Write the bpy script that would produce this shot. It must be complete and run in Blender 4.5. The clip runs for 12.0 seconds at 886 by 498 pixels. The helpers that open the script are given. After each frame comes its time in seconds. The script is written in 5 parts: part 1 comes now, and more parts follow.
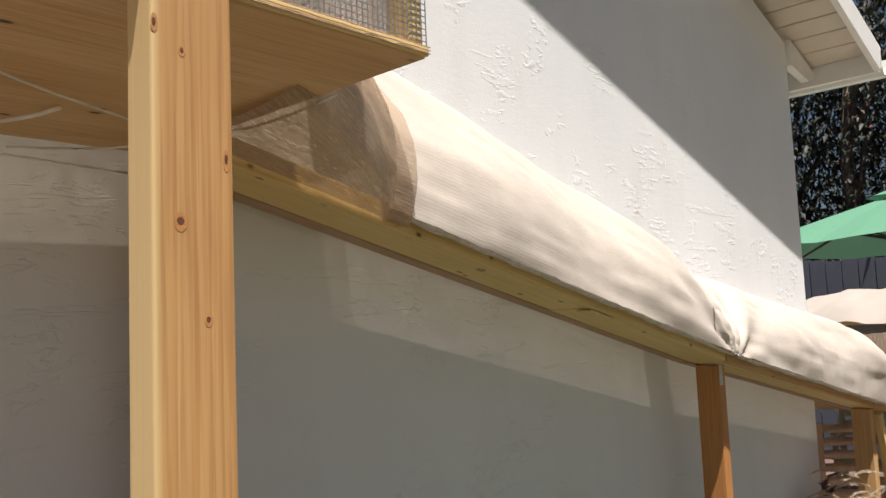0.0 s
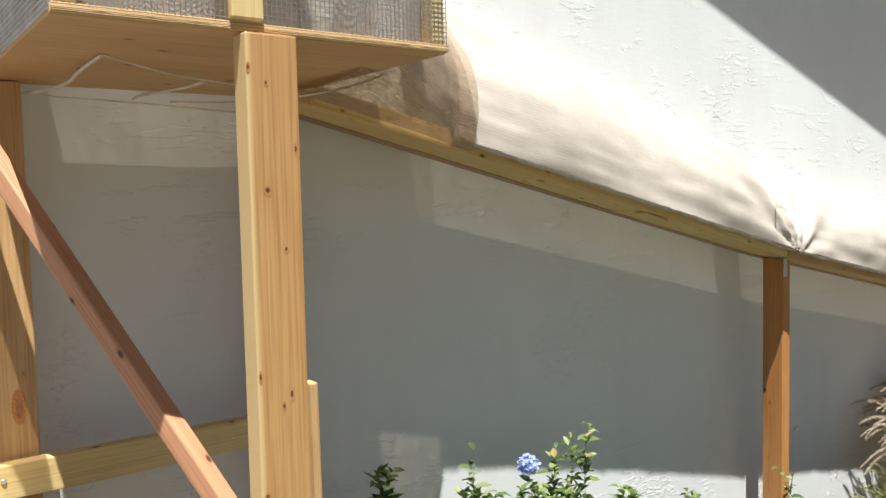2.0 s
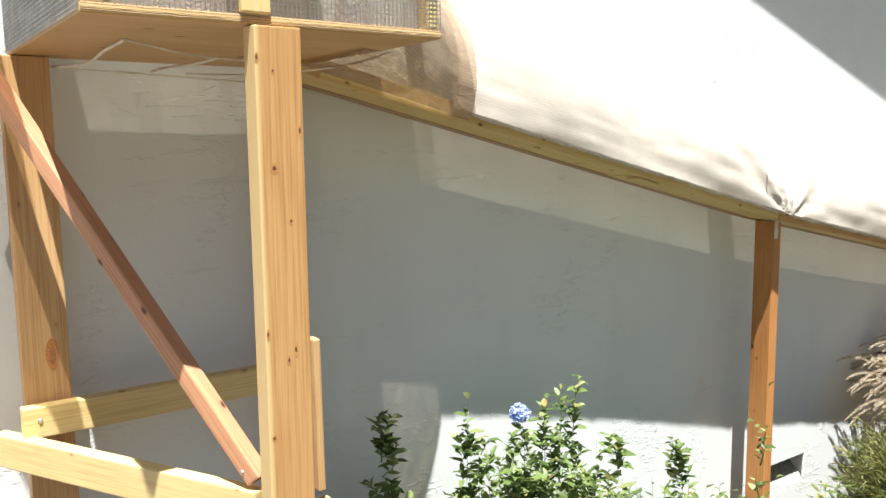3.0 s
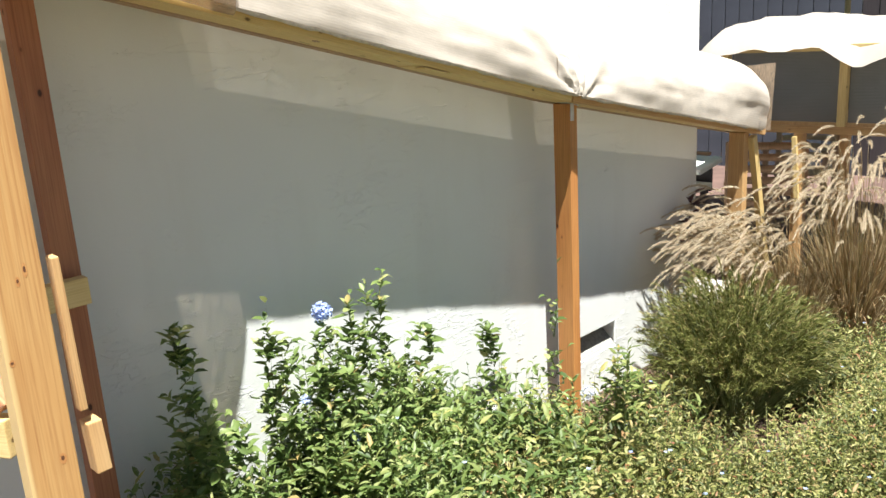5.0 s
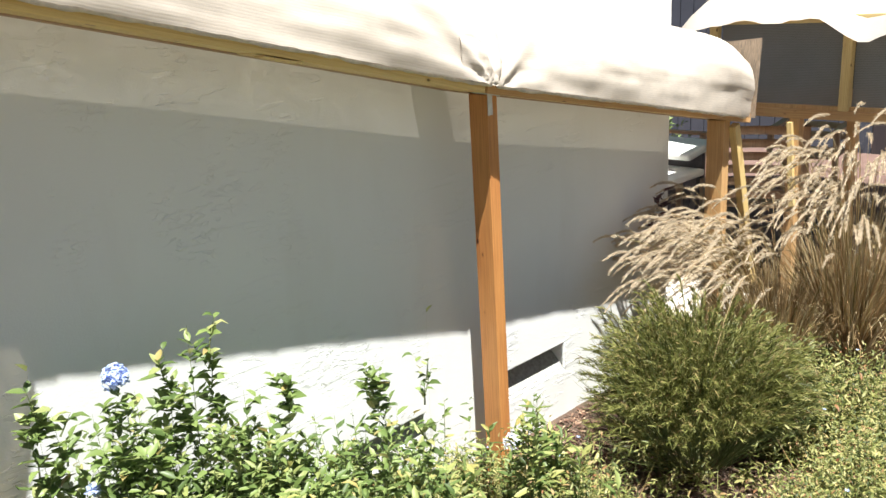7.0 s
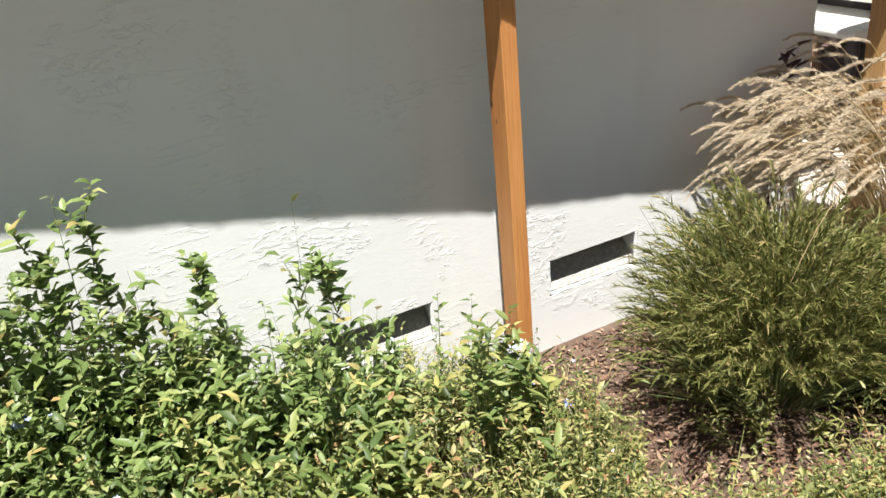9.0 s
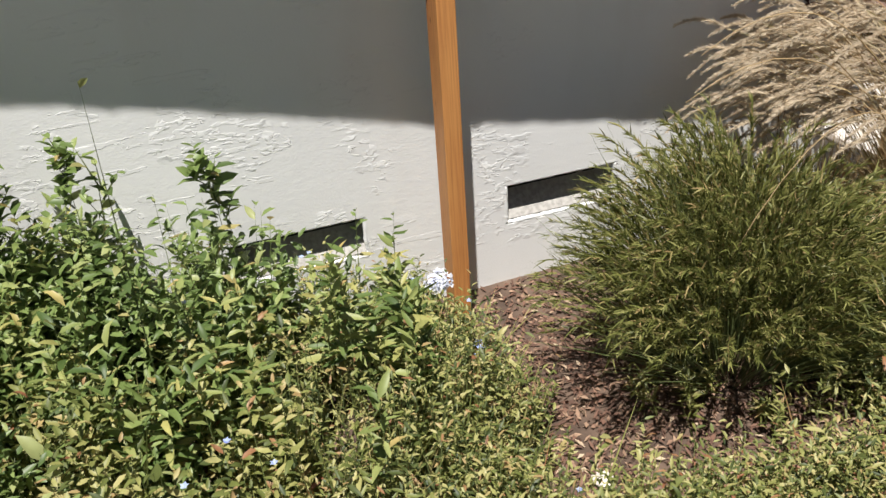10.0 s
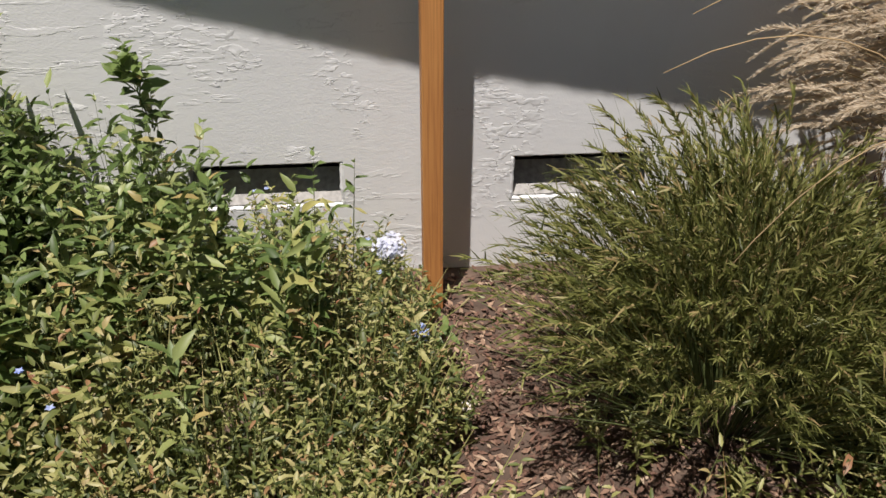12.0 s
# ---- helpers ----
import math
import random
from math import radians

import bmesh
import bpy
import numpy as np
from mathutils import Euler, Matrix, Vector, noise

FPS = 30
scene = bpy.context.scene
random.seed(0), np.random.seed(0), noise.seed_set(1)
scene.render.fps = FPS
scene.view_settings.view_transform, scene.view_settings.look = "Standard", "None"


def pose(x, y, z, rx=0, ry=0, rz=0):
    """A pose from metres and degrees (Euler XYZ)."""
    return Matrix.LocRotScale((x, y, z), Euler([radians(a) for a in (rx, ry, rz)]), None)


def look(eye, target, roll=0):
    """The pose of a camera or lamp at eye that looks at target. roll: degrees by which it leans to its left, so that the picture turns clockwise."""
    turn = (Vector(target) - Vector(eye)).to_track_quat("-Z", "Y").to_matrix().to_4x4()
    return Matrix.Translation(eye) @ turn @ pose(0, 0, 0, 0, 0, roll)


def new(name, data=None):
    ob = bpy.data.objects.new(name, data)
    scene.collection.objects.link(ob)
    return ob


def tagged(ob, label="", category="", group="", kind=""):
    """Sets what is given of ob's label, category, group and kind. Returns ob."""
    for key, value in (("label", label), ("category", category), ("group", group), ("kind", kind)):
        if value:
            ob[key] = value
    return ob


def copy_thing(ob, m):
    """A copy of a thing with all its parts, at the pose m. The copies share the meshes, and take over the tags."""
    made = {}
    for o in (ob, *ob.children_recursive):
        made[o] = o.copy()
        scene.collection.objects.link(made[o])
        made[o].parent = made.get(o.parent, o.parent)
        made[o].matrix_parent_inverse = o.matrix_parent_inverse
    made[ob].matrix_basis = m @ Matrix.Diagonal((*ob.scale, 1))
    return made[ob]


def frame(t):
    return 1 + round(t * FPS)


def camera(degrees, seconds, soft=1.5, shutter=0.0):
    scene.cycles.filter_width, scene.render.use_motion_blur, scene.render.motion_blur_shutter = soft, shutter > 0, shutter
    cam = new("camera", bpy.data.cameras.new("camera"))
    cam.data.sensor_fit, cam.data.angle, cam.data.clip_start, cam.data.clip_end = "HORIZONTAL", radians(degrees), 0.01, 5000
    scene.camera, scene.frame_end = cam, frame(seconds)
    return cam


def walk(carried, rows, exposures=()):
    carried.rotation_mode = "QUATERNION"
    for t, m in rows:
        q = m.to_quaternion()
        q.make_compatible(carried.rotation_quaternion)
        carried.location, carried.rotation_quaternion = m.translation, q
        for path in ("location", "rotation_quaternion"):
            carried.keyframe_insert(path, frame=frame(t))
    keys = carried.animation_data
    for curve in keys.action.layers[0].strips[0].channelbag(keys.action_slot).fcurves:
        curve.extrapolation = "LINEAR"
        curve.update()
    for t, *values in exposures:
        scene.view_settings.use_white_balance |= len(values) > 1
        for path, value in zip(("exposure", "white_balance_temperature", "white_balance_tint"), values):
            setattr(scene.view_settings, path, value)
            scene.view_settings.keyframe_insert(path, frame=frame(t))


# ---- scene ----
cam = camera(56.7, 12.0)
PATH = [
    (0, (0.067, 0.018, 1.662), (1.525, 1.374, 1.847), -2.4),
    (0.5, (0.114, -0.085, 1.667), (1.543, 1.309, 1.778), -3.8),
    (1, (0.17, -0.259, 1.703), (1.52, 1.217, 1.747), -2.0),
    (1.5, (0.129, -0.346, 1.746), (1.424, 1.178, 1.719), -2.1),
    (2, (-0.078, -0.47, 1.754), (1.103, 1.139, 1.626), -1.3),
    (2.5, (-0.158, -0.525, 1.783), (0.869, 1.177, 1.571), -1.3),
    (3, (-0.124, -0.612, 1.81), (1.019, 1.009, 1.554), -0.6),
    (3.5, (-0.072, -0.647, 1.809), (1.299, 0.781, 1.523), -0.4),
    (3.7, (-0.06, -0.657, 1.813), (1.359, 0.719, 1.508), -0.7),
    (5.3, (0.104, -0.747, 1.783), (1.467, 0.614, 1.247), -3.8),
    (5.5, (0.162, -0.727, 1.78), (1.541, 0.615, 1.236), -3.7),
    (6, (0.371, -0.712, 1.772), (1.686, 0.702, 1.249), -2.3),
    (6.5, (0.58, -0.636, 1.793), (1.936, 0.731, 1.251), -2.5),
    (6.7, (0.691, -0.625, 1.809), (2.035, 0.744, 1.243), -2.9),
    (8.3, (1.417, -0.666, 1.714), (2.430, 0.947, 1.107), -2.5),
    (8.5, (1.532, -0.617, 1.729), (2.505, 0.975, 1.009), -1.6),
    (9, (1.738, -0.626, 1.647), (2.502, 0.995, 0.758), -6.0),
    (9.5, (1.994, -0.561, 1.661), (2.58, 1.001, 0.559), -3.0),
    (10, (2.281, -0.615, 1.515), (2.777, 1.005, 0.453), -4.1),
    (10.5, (2.577, -0.633, 1.427), (2.869, 1.04, 0.372), -2.2),
    (11, (2.718, -0.525, 1.375), (2.795, 1.147, 0.281), -1.9),
    (11.5, (2.778, -0.503, 1.345), (2.823, 1.162, 0.238), 0.4),
    (12, (2.807, -0.457, 1.326), (2.945, 1.198, 0.212), 0.2),
]
walk(cam, [(t, look(eye, target, roll)) for t, eye, target, roll in PATH],
     [(0.0, 0.78, 6600, 14), (1.0, 1.0, 6400, 12), (1.5, 1.14, 6250, 10), (2.0, 0.98, 6250, 8), (2.6, 1.42, 6200, 7), (3.5, 1.38, 6250, 6), (5.5, 1.45, 6400, 7), (6.7, 1.48, 6400, 8),
      (8.5, 1.5, 6400, 9), (9.0, 1.25, 6450, 10), (9.5, 1.08, 6500, 11), (10.0, 0.75, 6500, 12), (10.5, 0.48, 6500, 13), (11.0, 0.24, 6550, 14), (11.5, 0.24, 6550, 16), (12.0, 0.4, 6550, 16)])

# ---------------------------------------------------------------- light
SUN_WAY = Vector((0.49, 1.0, -3.3)).normalized()
world = bpy.data.worlds.new("world")
scene.world = world
world.use_nodes = True
wn = world.node_tree.nodes
sky = wn.new("ShaderNodeTexSky")
sky.sky_type = 'NISHITA'
sky.sun_disc = False
sky.sun_elevation = math.asin(-SUN_WAY.z)
sky.sun_rotation = math.atan2(-SUN_WAY.x, -SUN_WAY.y)
wn["Background"].inputs["Strength"].default_value = 0.027
world.node_tree.links.new(sky.outputs[0], wn["Background"].inputs["Color"])
sun = new("sun", bpy.data.lights.new("sun", 'SUN'))
sun.data.energy, sun.data.angle, sun.data.color = 5.0, radians(0.53), (1.0, 0.965, 0.90)
sun.matrix_world = look((0, 0, 8), Vector((0, 0, 8)) + SUN_WAY)

# ---------------------------------------------------------------- materials


def node_mat(name, rough=0.7):
    m = bpy.data.materials.new(name)
    m.use_nodes = True
    nt = m.node_tree
    b = nt.nodes["Principled BSDF"]
    b.inputs["Roughness"].default_value = rough
    return m, nt, b


def tex_coord(nt, scale=(1, 1, 1), kind="Object"):
    tc = nt.nodes.new("ShaderNodeTexCoord")
    mp = nt.nodes.new("ShaderNodeMapping")
    mp.inputs["Scale"].default_value = scale
    nt.links.new(tc.outputs[kind], mp.inputs["Vector"])
    return mp.outputs[0]


def noise_tex(nt, vec, scale, detail=4.0, rough=0.55, dist=0.0):
    n = nt.nodes.new("ShaderNodeTexNoise")
    n.inputs["Scale"].default_value, n.inputs["Detail"].default_value = scale, detail
    n.inputs["Roughness"].default_value, n.inputs["Distortion"].default_value = rough, dist
    nt.links.new(vec, n.inputs["Vector"])
    return n.outputs["Fac"]


def ramp(nt, fac, stops):
    r = nt.nodes.new("ShaderNodeValToRGB")
    e = r.color_ramp.elements
    while len(e) < len(stops):
        e.new(0.5)
    for el, (p, c) in zip(e, stops):
        el.position, el.color = p, (*c, 1) if len(c) == 3 else c
    nt.links.new(fac, r.inputs[0])
    return r.outputs[0]


def mix(nt, fac, a, b, mode='MIX'):
    x = nt.nodes.new("ShaderNodeMix")
    x.data_type, x.blend_type = 'RGBA', mode
    for sock, v in ((x.inputs[0], fac), (x.inputs[6], a), (x.inputs[7], b)):
        if isinstance(v, bpy.types.NodeSocket):
            nt.links.new(v, sock)
        else:
            sock.default_value = (*v, 1) if isinstance(v, tuple) else v
    return x.outputs[2]


def calc(nt, op, a, b=0.0, clamp=False):
    x = nt.nodes.new("ShaderNodeMath")
    x.operation, x.use_clamp = op, clamp
    for sock, v in ((x.inputs[0], a), (x.inputs[1], b)):
        if isinstance(v, bpy.types.NodeSocket):
            nt.links.new(v, sock)
        else:
            sock.default_value = v
    return x.outputs[0]


def bump(nt, b, height, strength=0.5, dist=0.01):
    x = nt.nodes.new("ShaderNodeBump")
    x.inputs["Strength"].default_value, x.inputs["Distance"].default_value = strength, dist
    nt.links.new(height, x.inputs["Height"])
    nt.links.new(x.outputs[0], b.inputs["Normal"])


def wood_mat(name, light, mid, dark, rough=0.6, knots=True, sap=False):
    """Sawn softwood, its grain along the board's own z."""
    m, nt, b = node_mat(name, rough)
    oi = nt.nodes.new("ShaderNodeObjectInfo")
    shift = nt.nodes.new("ShaderNodeVectorMath")
    shift.operation = 'ADD'
    tc = nt.nodes.new("ShaderNodeTexCoord")
    nt.links.new(tc.outputs["Object"], shift.inputs[0])
    off = nt.nodes.new("ShaderNodeVectorMath")
    off.operation = 'SCALE'
    off.inputs[0].default_value = (3.1, 5.7, 2.3)
    nt.links.new(calc(nt, 'MULTIPLY', oi.outputs["Random"], 9.0), off.inputs["Scale"])
    nt.links.new(off.outputs[0], shift.inputs[1])

    def vec(sc):
        mp = nt.nodes.new("ShaderNodeMapping")
        mp.inputs["Scale"].default_value = sc
        nt.links.new(shift.outputs[0], mp.inputs["Vector"])
        return mp.outputs[0]
    warp = noise_tex(nt, vec((1, 1, 0.35)), 6.0, 2.0)
    # growth rings about a pith beside the board
    pith = nt.nodes.new("ShaderNodeVectorMath")
    pith.operation = 'ADD'
    away = nt.nodes.new("ShaderNodeVectorMath")
    away.operation = 'SCALE'
    away.inputs[0].default_value = (0.05, 0.09, 0.0)
    nt.links.new(calc(nt, 'ADD', oi.outputs["Random"], 0.5), away.inputs["Scale"])
    flat = nt.nodes.new("ShaderNodeMapping")
    flat.inputs["Scale"].default_value = (1, 1, 0.05)
    nt.links.new(tc.outputs["Object"], flat.inputs["Vector"])
    nt.links.new(flat.outputs[0], pith.inputs[0])
    nt.links.new(away.outputs[0], pith.inputs[1])
    w = nt.nodes.new("ShaderNodeTexWave")
    w.wave_type, w.rings_direction, w.wave_profile = 'RINGS', 'Z', 'SAW'
    w.inputs["Scale"].default_value, w.inputs["Distortion"].default_value = 33.0, 5.5
    w.inputs["Detail"].default_value, w.inputs["Detail Scale"].default_value = 2.0, 0.5
    nt.links.new(pith.outputs[0], w.inputs["Vector"])
    fine = noise_tex(nt, vec((1, 1, 0.02)), 260.0, 3.0)
    blot = noise_tex(nt, vec((1, 1, 0.3)), 9.0, 3.0)
    ring = calc(nt, 'MULTIPLY', calc(nt, 'POWER', w.outputs["Fac"], 2.0), ramp(nt, warp, [(0.42, (0.04, 0.04, 0.04)), (0.66, (0.9, 0.9, 0.9))]))
    c = mix(nt, ring, light, mid)
    c = mix(nt, ramp(nt, blot, [(0.35, (0, 0, 0)), (0.75, (0.75, 0.75, 0.75))]), c, mid)
    c = mix(nt, ramp(nt, fine, [(0.45, (0, 0, 0)), (0.8, (0.62, 0.62, 0.62))]), c, dark)
    if knots:
        v = nt.nodes.new("ShaderNodeTexVoronoi")
        v.inputs["Scale"].default_value = 15.0
        nt.links.new(vec((1, 1, 0.55)), v.inputs["Vector"])
        spot = ramp(nt, v.outputs["Distance"], [(0.06, (1, 1, 1)), (0.10, (0, 0, 0))])
        halo = ramp(nt, v.outputs["Distance"], [(0.07, (0.4, 0.4, 0.4)), (0.17, (0, 0, 0))])
        c = mix(nt, halo, c, tuple(0.5 * a + 0.5 * d for a, d in zip(mid, dark)))
        c = mix(nt, spot, c, tuple(0.35 * d for d in dark))
    if sap:
        sx = nt.nodes.new("ShaderNodeSeparateXYZ")
        nt.links.new(tc.outputs["Object"], sx.inputs[0])
        edge = calc(nt, 'ADD', calc(nt, 'MULTIPLY', sx.outputs[0], 10.0), calc(nt, 'MULTIPLY', warp, 0.12))
        c = mix(nt, ramp(nt, calc(nt, 'ADD', edge, 0.5), [(0.17, (0.75, 0.75, 0.75)), (0.23, (0, 0, 0))]), c, (0.70, 0.52, 0.25))
    nt.links.new(c, b.inputs["Base Color"])
    bump(nt, b, calc(nt, 'ADD', calc(nt, 'MULTIPLY', fine, 0.6), w.outputs["Fac"]), 0.2, 0.001)
    return m


PINE = wood_mat("new_pine", (0.62, 0.405, 0.195), (0.52, 0.28, 0.105), (0.28, 0.115, 0.035))
POST_PINE = wood_mat("knotty_post_pine", (0.55, 0.33, 0.13), (0.45, 0.225, 0.075), (0.28, 0.11, 0.034), knots=False, sap=True)
PALE = wood_mat("pale_lumber", (0.74, 0.58, 0.28), (0.66, 0.47, 0.18), (0.42, 0.25, 0.08))
CEDAR = wood_mat("red_cedar", (0.44, 0.20, 0.10), (0.33, 0.12, 0.06), (0.15, 0.05, 0.03))
BRACEWOOD = wood_mat("brace_cedar", (0.60, 0.31, 0.17), (0.50, 0.23, 0.115), (0.26, 0.09, 0.045))
RUST = wood_mat("stained_post", (0.56, 0.26, 0.08), (0.44, 0.17, 0.05), (0.22, 0.07, 0.02))
PLY = wood_mat("plywood", (0.66, 0.44, 0.22), (0.54, 0.32, 0.13), (0.26, 0.12, 0.04))
TEAK = wood_mat("teak", (0.46, 0.31, 0.20), (0.36, 0.22, 0.13), (0.12, 0.06, 0.04), knots=False)
KNOT_RIM = wood_mat("knot_rim", (0.55, 0.28, 0.10), (0.46, 0.20, 0.065), (0.30, 0.11, 0.035), knots=False)
KNOT = wood_mat("dark_knot", (0.17, 0.07, 0.03), (0.11, 0.045, 0.02), (0.04, 0.015, 0.008), knots=False)
DARKWOOD = wood_mat("dark_fence_wood", (0.07, 0.06, 0.065), (0.05, 0.043, 0.05), (0.02, 0.018, 0.02), knots=False)


def stucco():
    m, nt, b = node_mat("stucco", 0.9)
    v = tex_coord(nt)
    flat = tex_coord(nt, (1, 1, 2.5))
    big = noise_tex(nt, v, 1.1, 3.0)
    lace = noise_tex(nt, flat, 21.0, 4.0, 0.6, 0.3)
    fine = noise_tex(nt, v, 190.0, 3.0)
    patchy = noise_tex(nt, v, 4.0, 4.0, 0.6)
    ridge = ramp(nt, lace, [(0.53, (0, 0, 0)), (0.56, (1, 1, 1))])
    where = ramp(nt, patchy, [(0.54, (0, 0, 0)), (0.64, (1, 1, 1))])
    stroke = ramp(nt, noise_tex(nt, tex_coord(nt, (1, 1, 6.0)), 3.4, 4.0, 0.6, 0.5), [(0.60, (0, 0, 0)), (0.606, (1, 1, 1))])
    h = calc(nt, 'ADD', calc(nt, 'MULTIPLY', calc(nt, 'MULTIPLY', ridge, where), 1.0), calc(nt, 'MULTIPLY', lace, 0.2))
    h = calc(nt, 'ADD', h, calc(nt, 'MULTIPLY', calc(nt, 'MULTIPLY', stroke, ramp(nt, noise_tex(nt, v, 1.7, 2.0), [(0.53, (0, 0, 0)), (0.60, (1, 1, 1))])), 0.9))
    h = calc(nt, 'ADD', h, calc(nt, 'MULTIPLY', fine, 0.22))
    c = mix(nt, ramp(nt, big, [(0.3, (0, 0, 0)), (0.7, (1, 1, 1))]), (0.70, 0.71, 0.705), (0.77, 0.78, 0.77))
    stain = ramp(nt, noise_tex(nt, tex_coord(nt, (1, 1, 0.25)), 5.0, 4.0), [(0.55, (0, 0, 0)), (0.85, (0.35, 0.35, 0.35))])
    c = mix(nt, stain, c, (0.60, 0.58, 0.55))
    nt.links.new(c, b.inputs["Base Color"])
    bump(nt, b, h, 0.6, 0.0042)
    return m


def plain(name, col, rough=0.7, vary=0.25, scale=12.0, metal=0.0, bmp=0.2, coords="Object"):
    m, nt, b = node_mat(name, rough)
    v = tex_coord(nt, kind=coords)
    n = noise_tex(nt, v, scale, 5.0)
    f = noise_tex(nt, v, scale * 14, 3.0)
    lo = tuple(c * (1 - vary) for c in col)
    hi = tuple(min(1, c * (1 + vary)) for c in col)
    c = mix(nt, ramp(nt, n, [(0.3, (0, 0, 0)), (0.7, (1, 1, 1))]), lo, hi)
    c = mix(nt, calc(nt, 'MULTIPLY', f, 0.3), c, lo)
    nt.links.new(c, b.inputs["Base Color"])
    b.inputs["Metallic"].default_value = metal
    bump(nt, b, f, bmp, 0.003)
    return m


def cloth_mat(name, col, through_light, open_part, pitch=0.006, stripe=0.5, torn=False):
    """Knitted shade cloth: diffuse, letting light through the yarn and the fine holes."""
    m, nt, b = node_mat(name, 0.85)
    out = nt.nodes["Material Output"]
    uv = tex_coord(nt, kind="UV")
    sep = nt.nodes.new("ShaderNodeSeparateXYZ")
    nt.links.new(uv, sep.inputs[0])

    def line(sock, step, sharp):
        s = calc(nt, 'SINE', calc(nt, 'MULTIPLY', sock, 2 * math.pi / step))
        return calc(nt, 'POWER', calc(nt, 'MULTIPLY', calc(nt, 'ADD', s, 1.0), 0.5), sharp)
    rows = line(sep.outputs[1], pitch * 2.2, 2.0)
    cols = line(sep.outputs[0], pitch, 2.0)
    n = noise_tex(nt, uv, 5.0, 4.0)
    c = mix(nt, ramp(nt, n, [(0.3, (0, 0, 0)), (0.75, (1, 1, 1))]), tuple(0.86 * a for a in col), col)
    c = mix(nt, calc(nt, 'MULTIPLY', rows, stripe), c, tuple(0.62 * a for a in col))
    nt.links.new(c, b.inputs["Base Color"])
    bump(nt, b, calc(nt, 'ADD', rows, cols), 0.13, 0.001)
    tl = nt.nodes.new("ShaderNodeBsdfTranslucent")
    nt.links.new(c, tl.inputs[0])
    tp = nt.nodes.new("ShaderNodeBsdfTransparent")
    tp.inputs[0].default_value = (1.0, 0.90, 0.78, 1)
    m1, m2 = nt.nodes.new("ShaderNodeMixShader"), nt.nodes.new("ShaderNodeMixShader")
    m1.inputs[0].default_value = through_light
    nt.links.new(b.outputs[0], m1.inputs[1])
    nt.links.new(tl.outputs[0], m1.inputs[2])
    if torn:
        weave = noise_tex(nt, tex_coord(nt, (0.4, 4.0, 1), 'UV'), 75.0, 3.0, 0.6)
        patch = noise_tex(nt, tex_coord(nt, (0.8, 4.0, 1), 'UV'), 6.0, 3.0)
        gaps = calc(nt, 'MULTIPLY', ramp(nt, weave, [(0.30, (0.1, 0.1, 0.1)), (0.70, (1, 1, 1))]), ramp(nt, patch, [(0.30, (0.45, 0.45, 0.45)), (0.72, (1, 1, 1))]))
        nt.links.new(calc(nt, 'MULTIPLY', gaps, open_part, True), m2.inputs[0])
    else:
        nt.links.new(calc(nt, 'MULTIPLY', calc(nt, 'MULTIPLY', rows, cols), open_part * 4, True), m2.inputs[0])
    nt.links.new(m1.outputs[0], m2.inputs[1])
    nt.links.new(tp.outputs[0], m2.inputs[2])
    nt.links.new(m2.outputs[0], out.inputs[0])
    return m


def leaf_mat(name, stops, trans=0.35, rough=0.5):
    m, nt, b = node_mat(name, rough)
    g = nt.nodes.new("ShaderNodeNewGeometry")
    c = ramp(nt, g.outputs["Random Per Island"], stops)
    n = noise_tex(nt, tex_coord(nt), 40.0, 3.0)
    c = mix(nt, calc(nt, 'MULTIPLY', n, 0.35), c, tuple(0.5 * a for a in stops[0][1]))
    nt.links.new(c, b.inputs["Base Color"])
    tl = nt.nodes.new("ShaderNodeBsdfTranslucent")
    nt.links.new(c, tl.inputs[0])
    mx = nt.nodes.new("ShaderNodeMixShader")
    mx.inputs[0].default_value = trans
    nt.links.new(b.outputs[0], mx.inputs[1])
    nt.links.new(tl.outputs[0], mx.inputs[2])
    nt.links.new(mx.outputs[0], nt.nodes["Material Output"].inputs[0])
    return m


STUCCO = stucco()
CLOTH = cloth_mat("beige_shade_cloth", (0.64, 0.57, 0.495), 0.06, 0.22, 0.0038, 0.17, True)
NET = cloth_mat("open_shade_net", (0.66, 0.58, 0.48), 0.06, 0.28, 0.005, 0.3, True)
OPEN_NET = cloth_mat("wide_shade_net", (0.70, 0.65, 0.58), 0.35, 0.70, 0.0026, 0.3)
HEM_CLOTH = plain("frayed_pale_hem", (0.62, 0.56, 0.49), 0.9, 0.2, 50.0, bmp=0.6)
BROWN_CLOTH = cloth_mat("brown_shade_mesh", (0.49, 0.375, 0.275), 0.15, 0.92, 0.004, 0.45, True)
CREAM_CLOTH = cloth_mat("cream_roof_cloth", (0.50, 0.445, 0.395), 0.15, 0.05, 0.004, 0.3, True)
STEEL = plain("galvanised_steel", (0.55, 0.56, 0.57), 0.4, 0.2, 30.0, 0.9)
WHITEWASH = plain("whitewashed_board", (0.60, 0.60, 0.55), 0.7, 0.12, 14.0)
WHITE_PAINT = plain("white_paint", (0.80, 0.79, 0.76), 0.5, 0.06, 6.0)
SOFFIT = plain("cream_soffit_paint", (0.66, 0.60, 0.50), 0.6, 0.08, 6.0)
# near black: the deep shade inside the vents is put into this colour
VENT_SHADE = plain("painted_vent_shade", (0.03, 0.028, 0.025), 0.9)
VENT_SCREEN = plain("grey_screen", (0.33, 0.32, 0.30), 0.8, 0.3, 60.0)
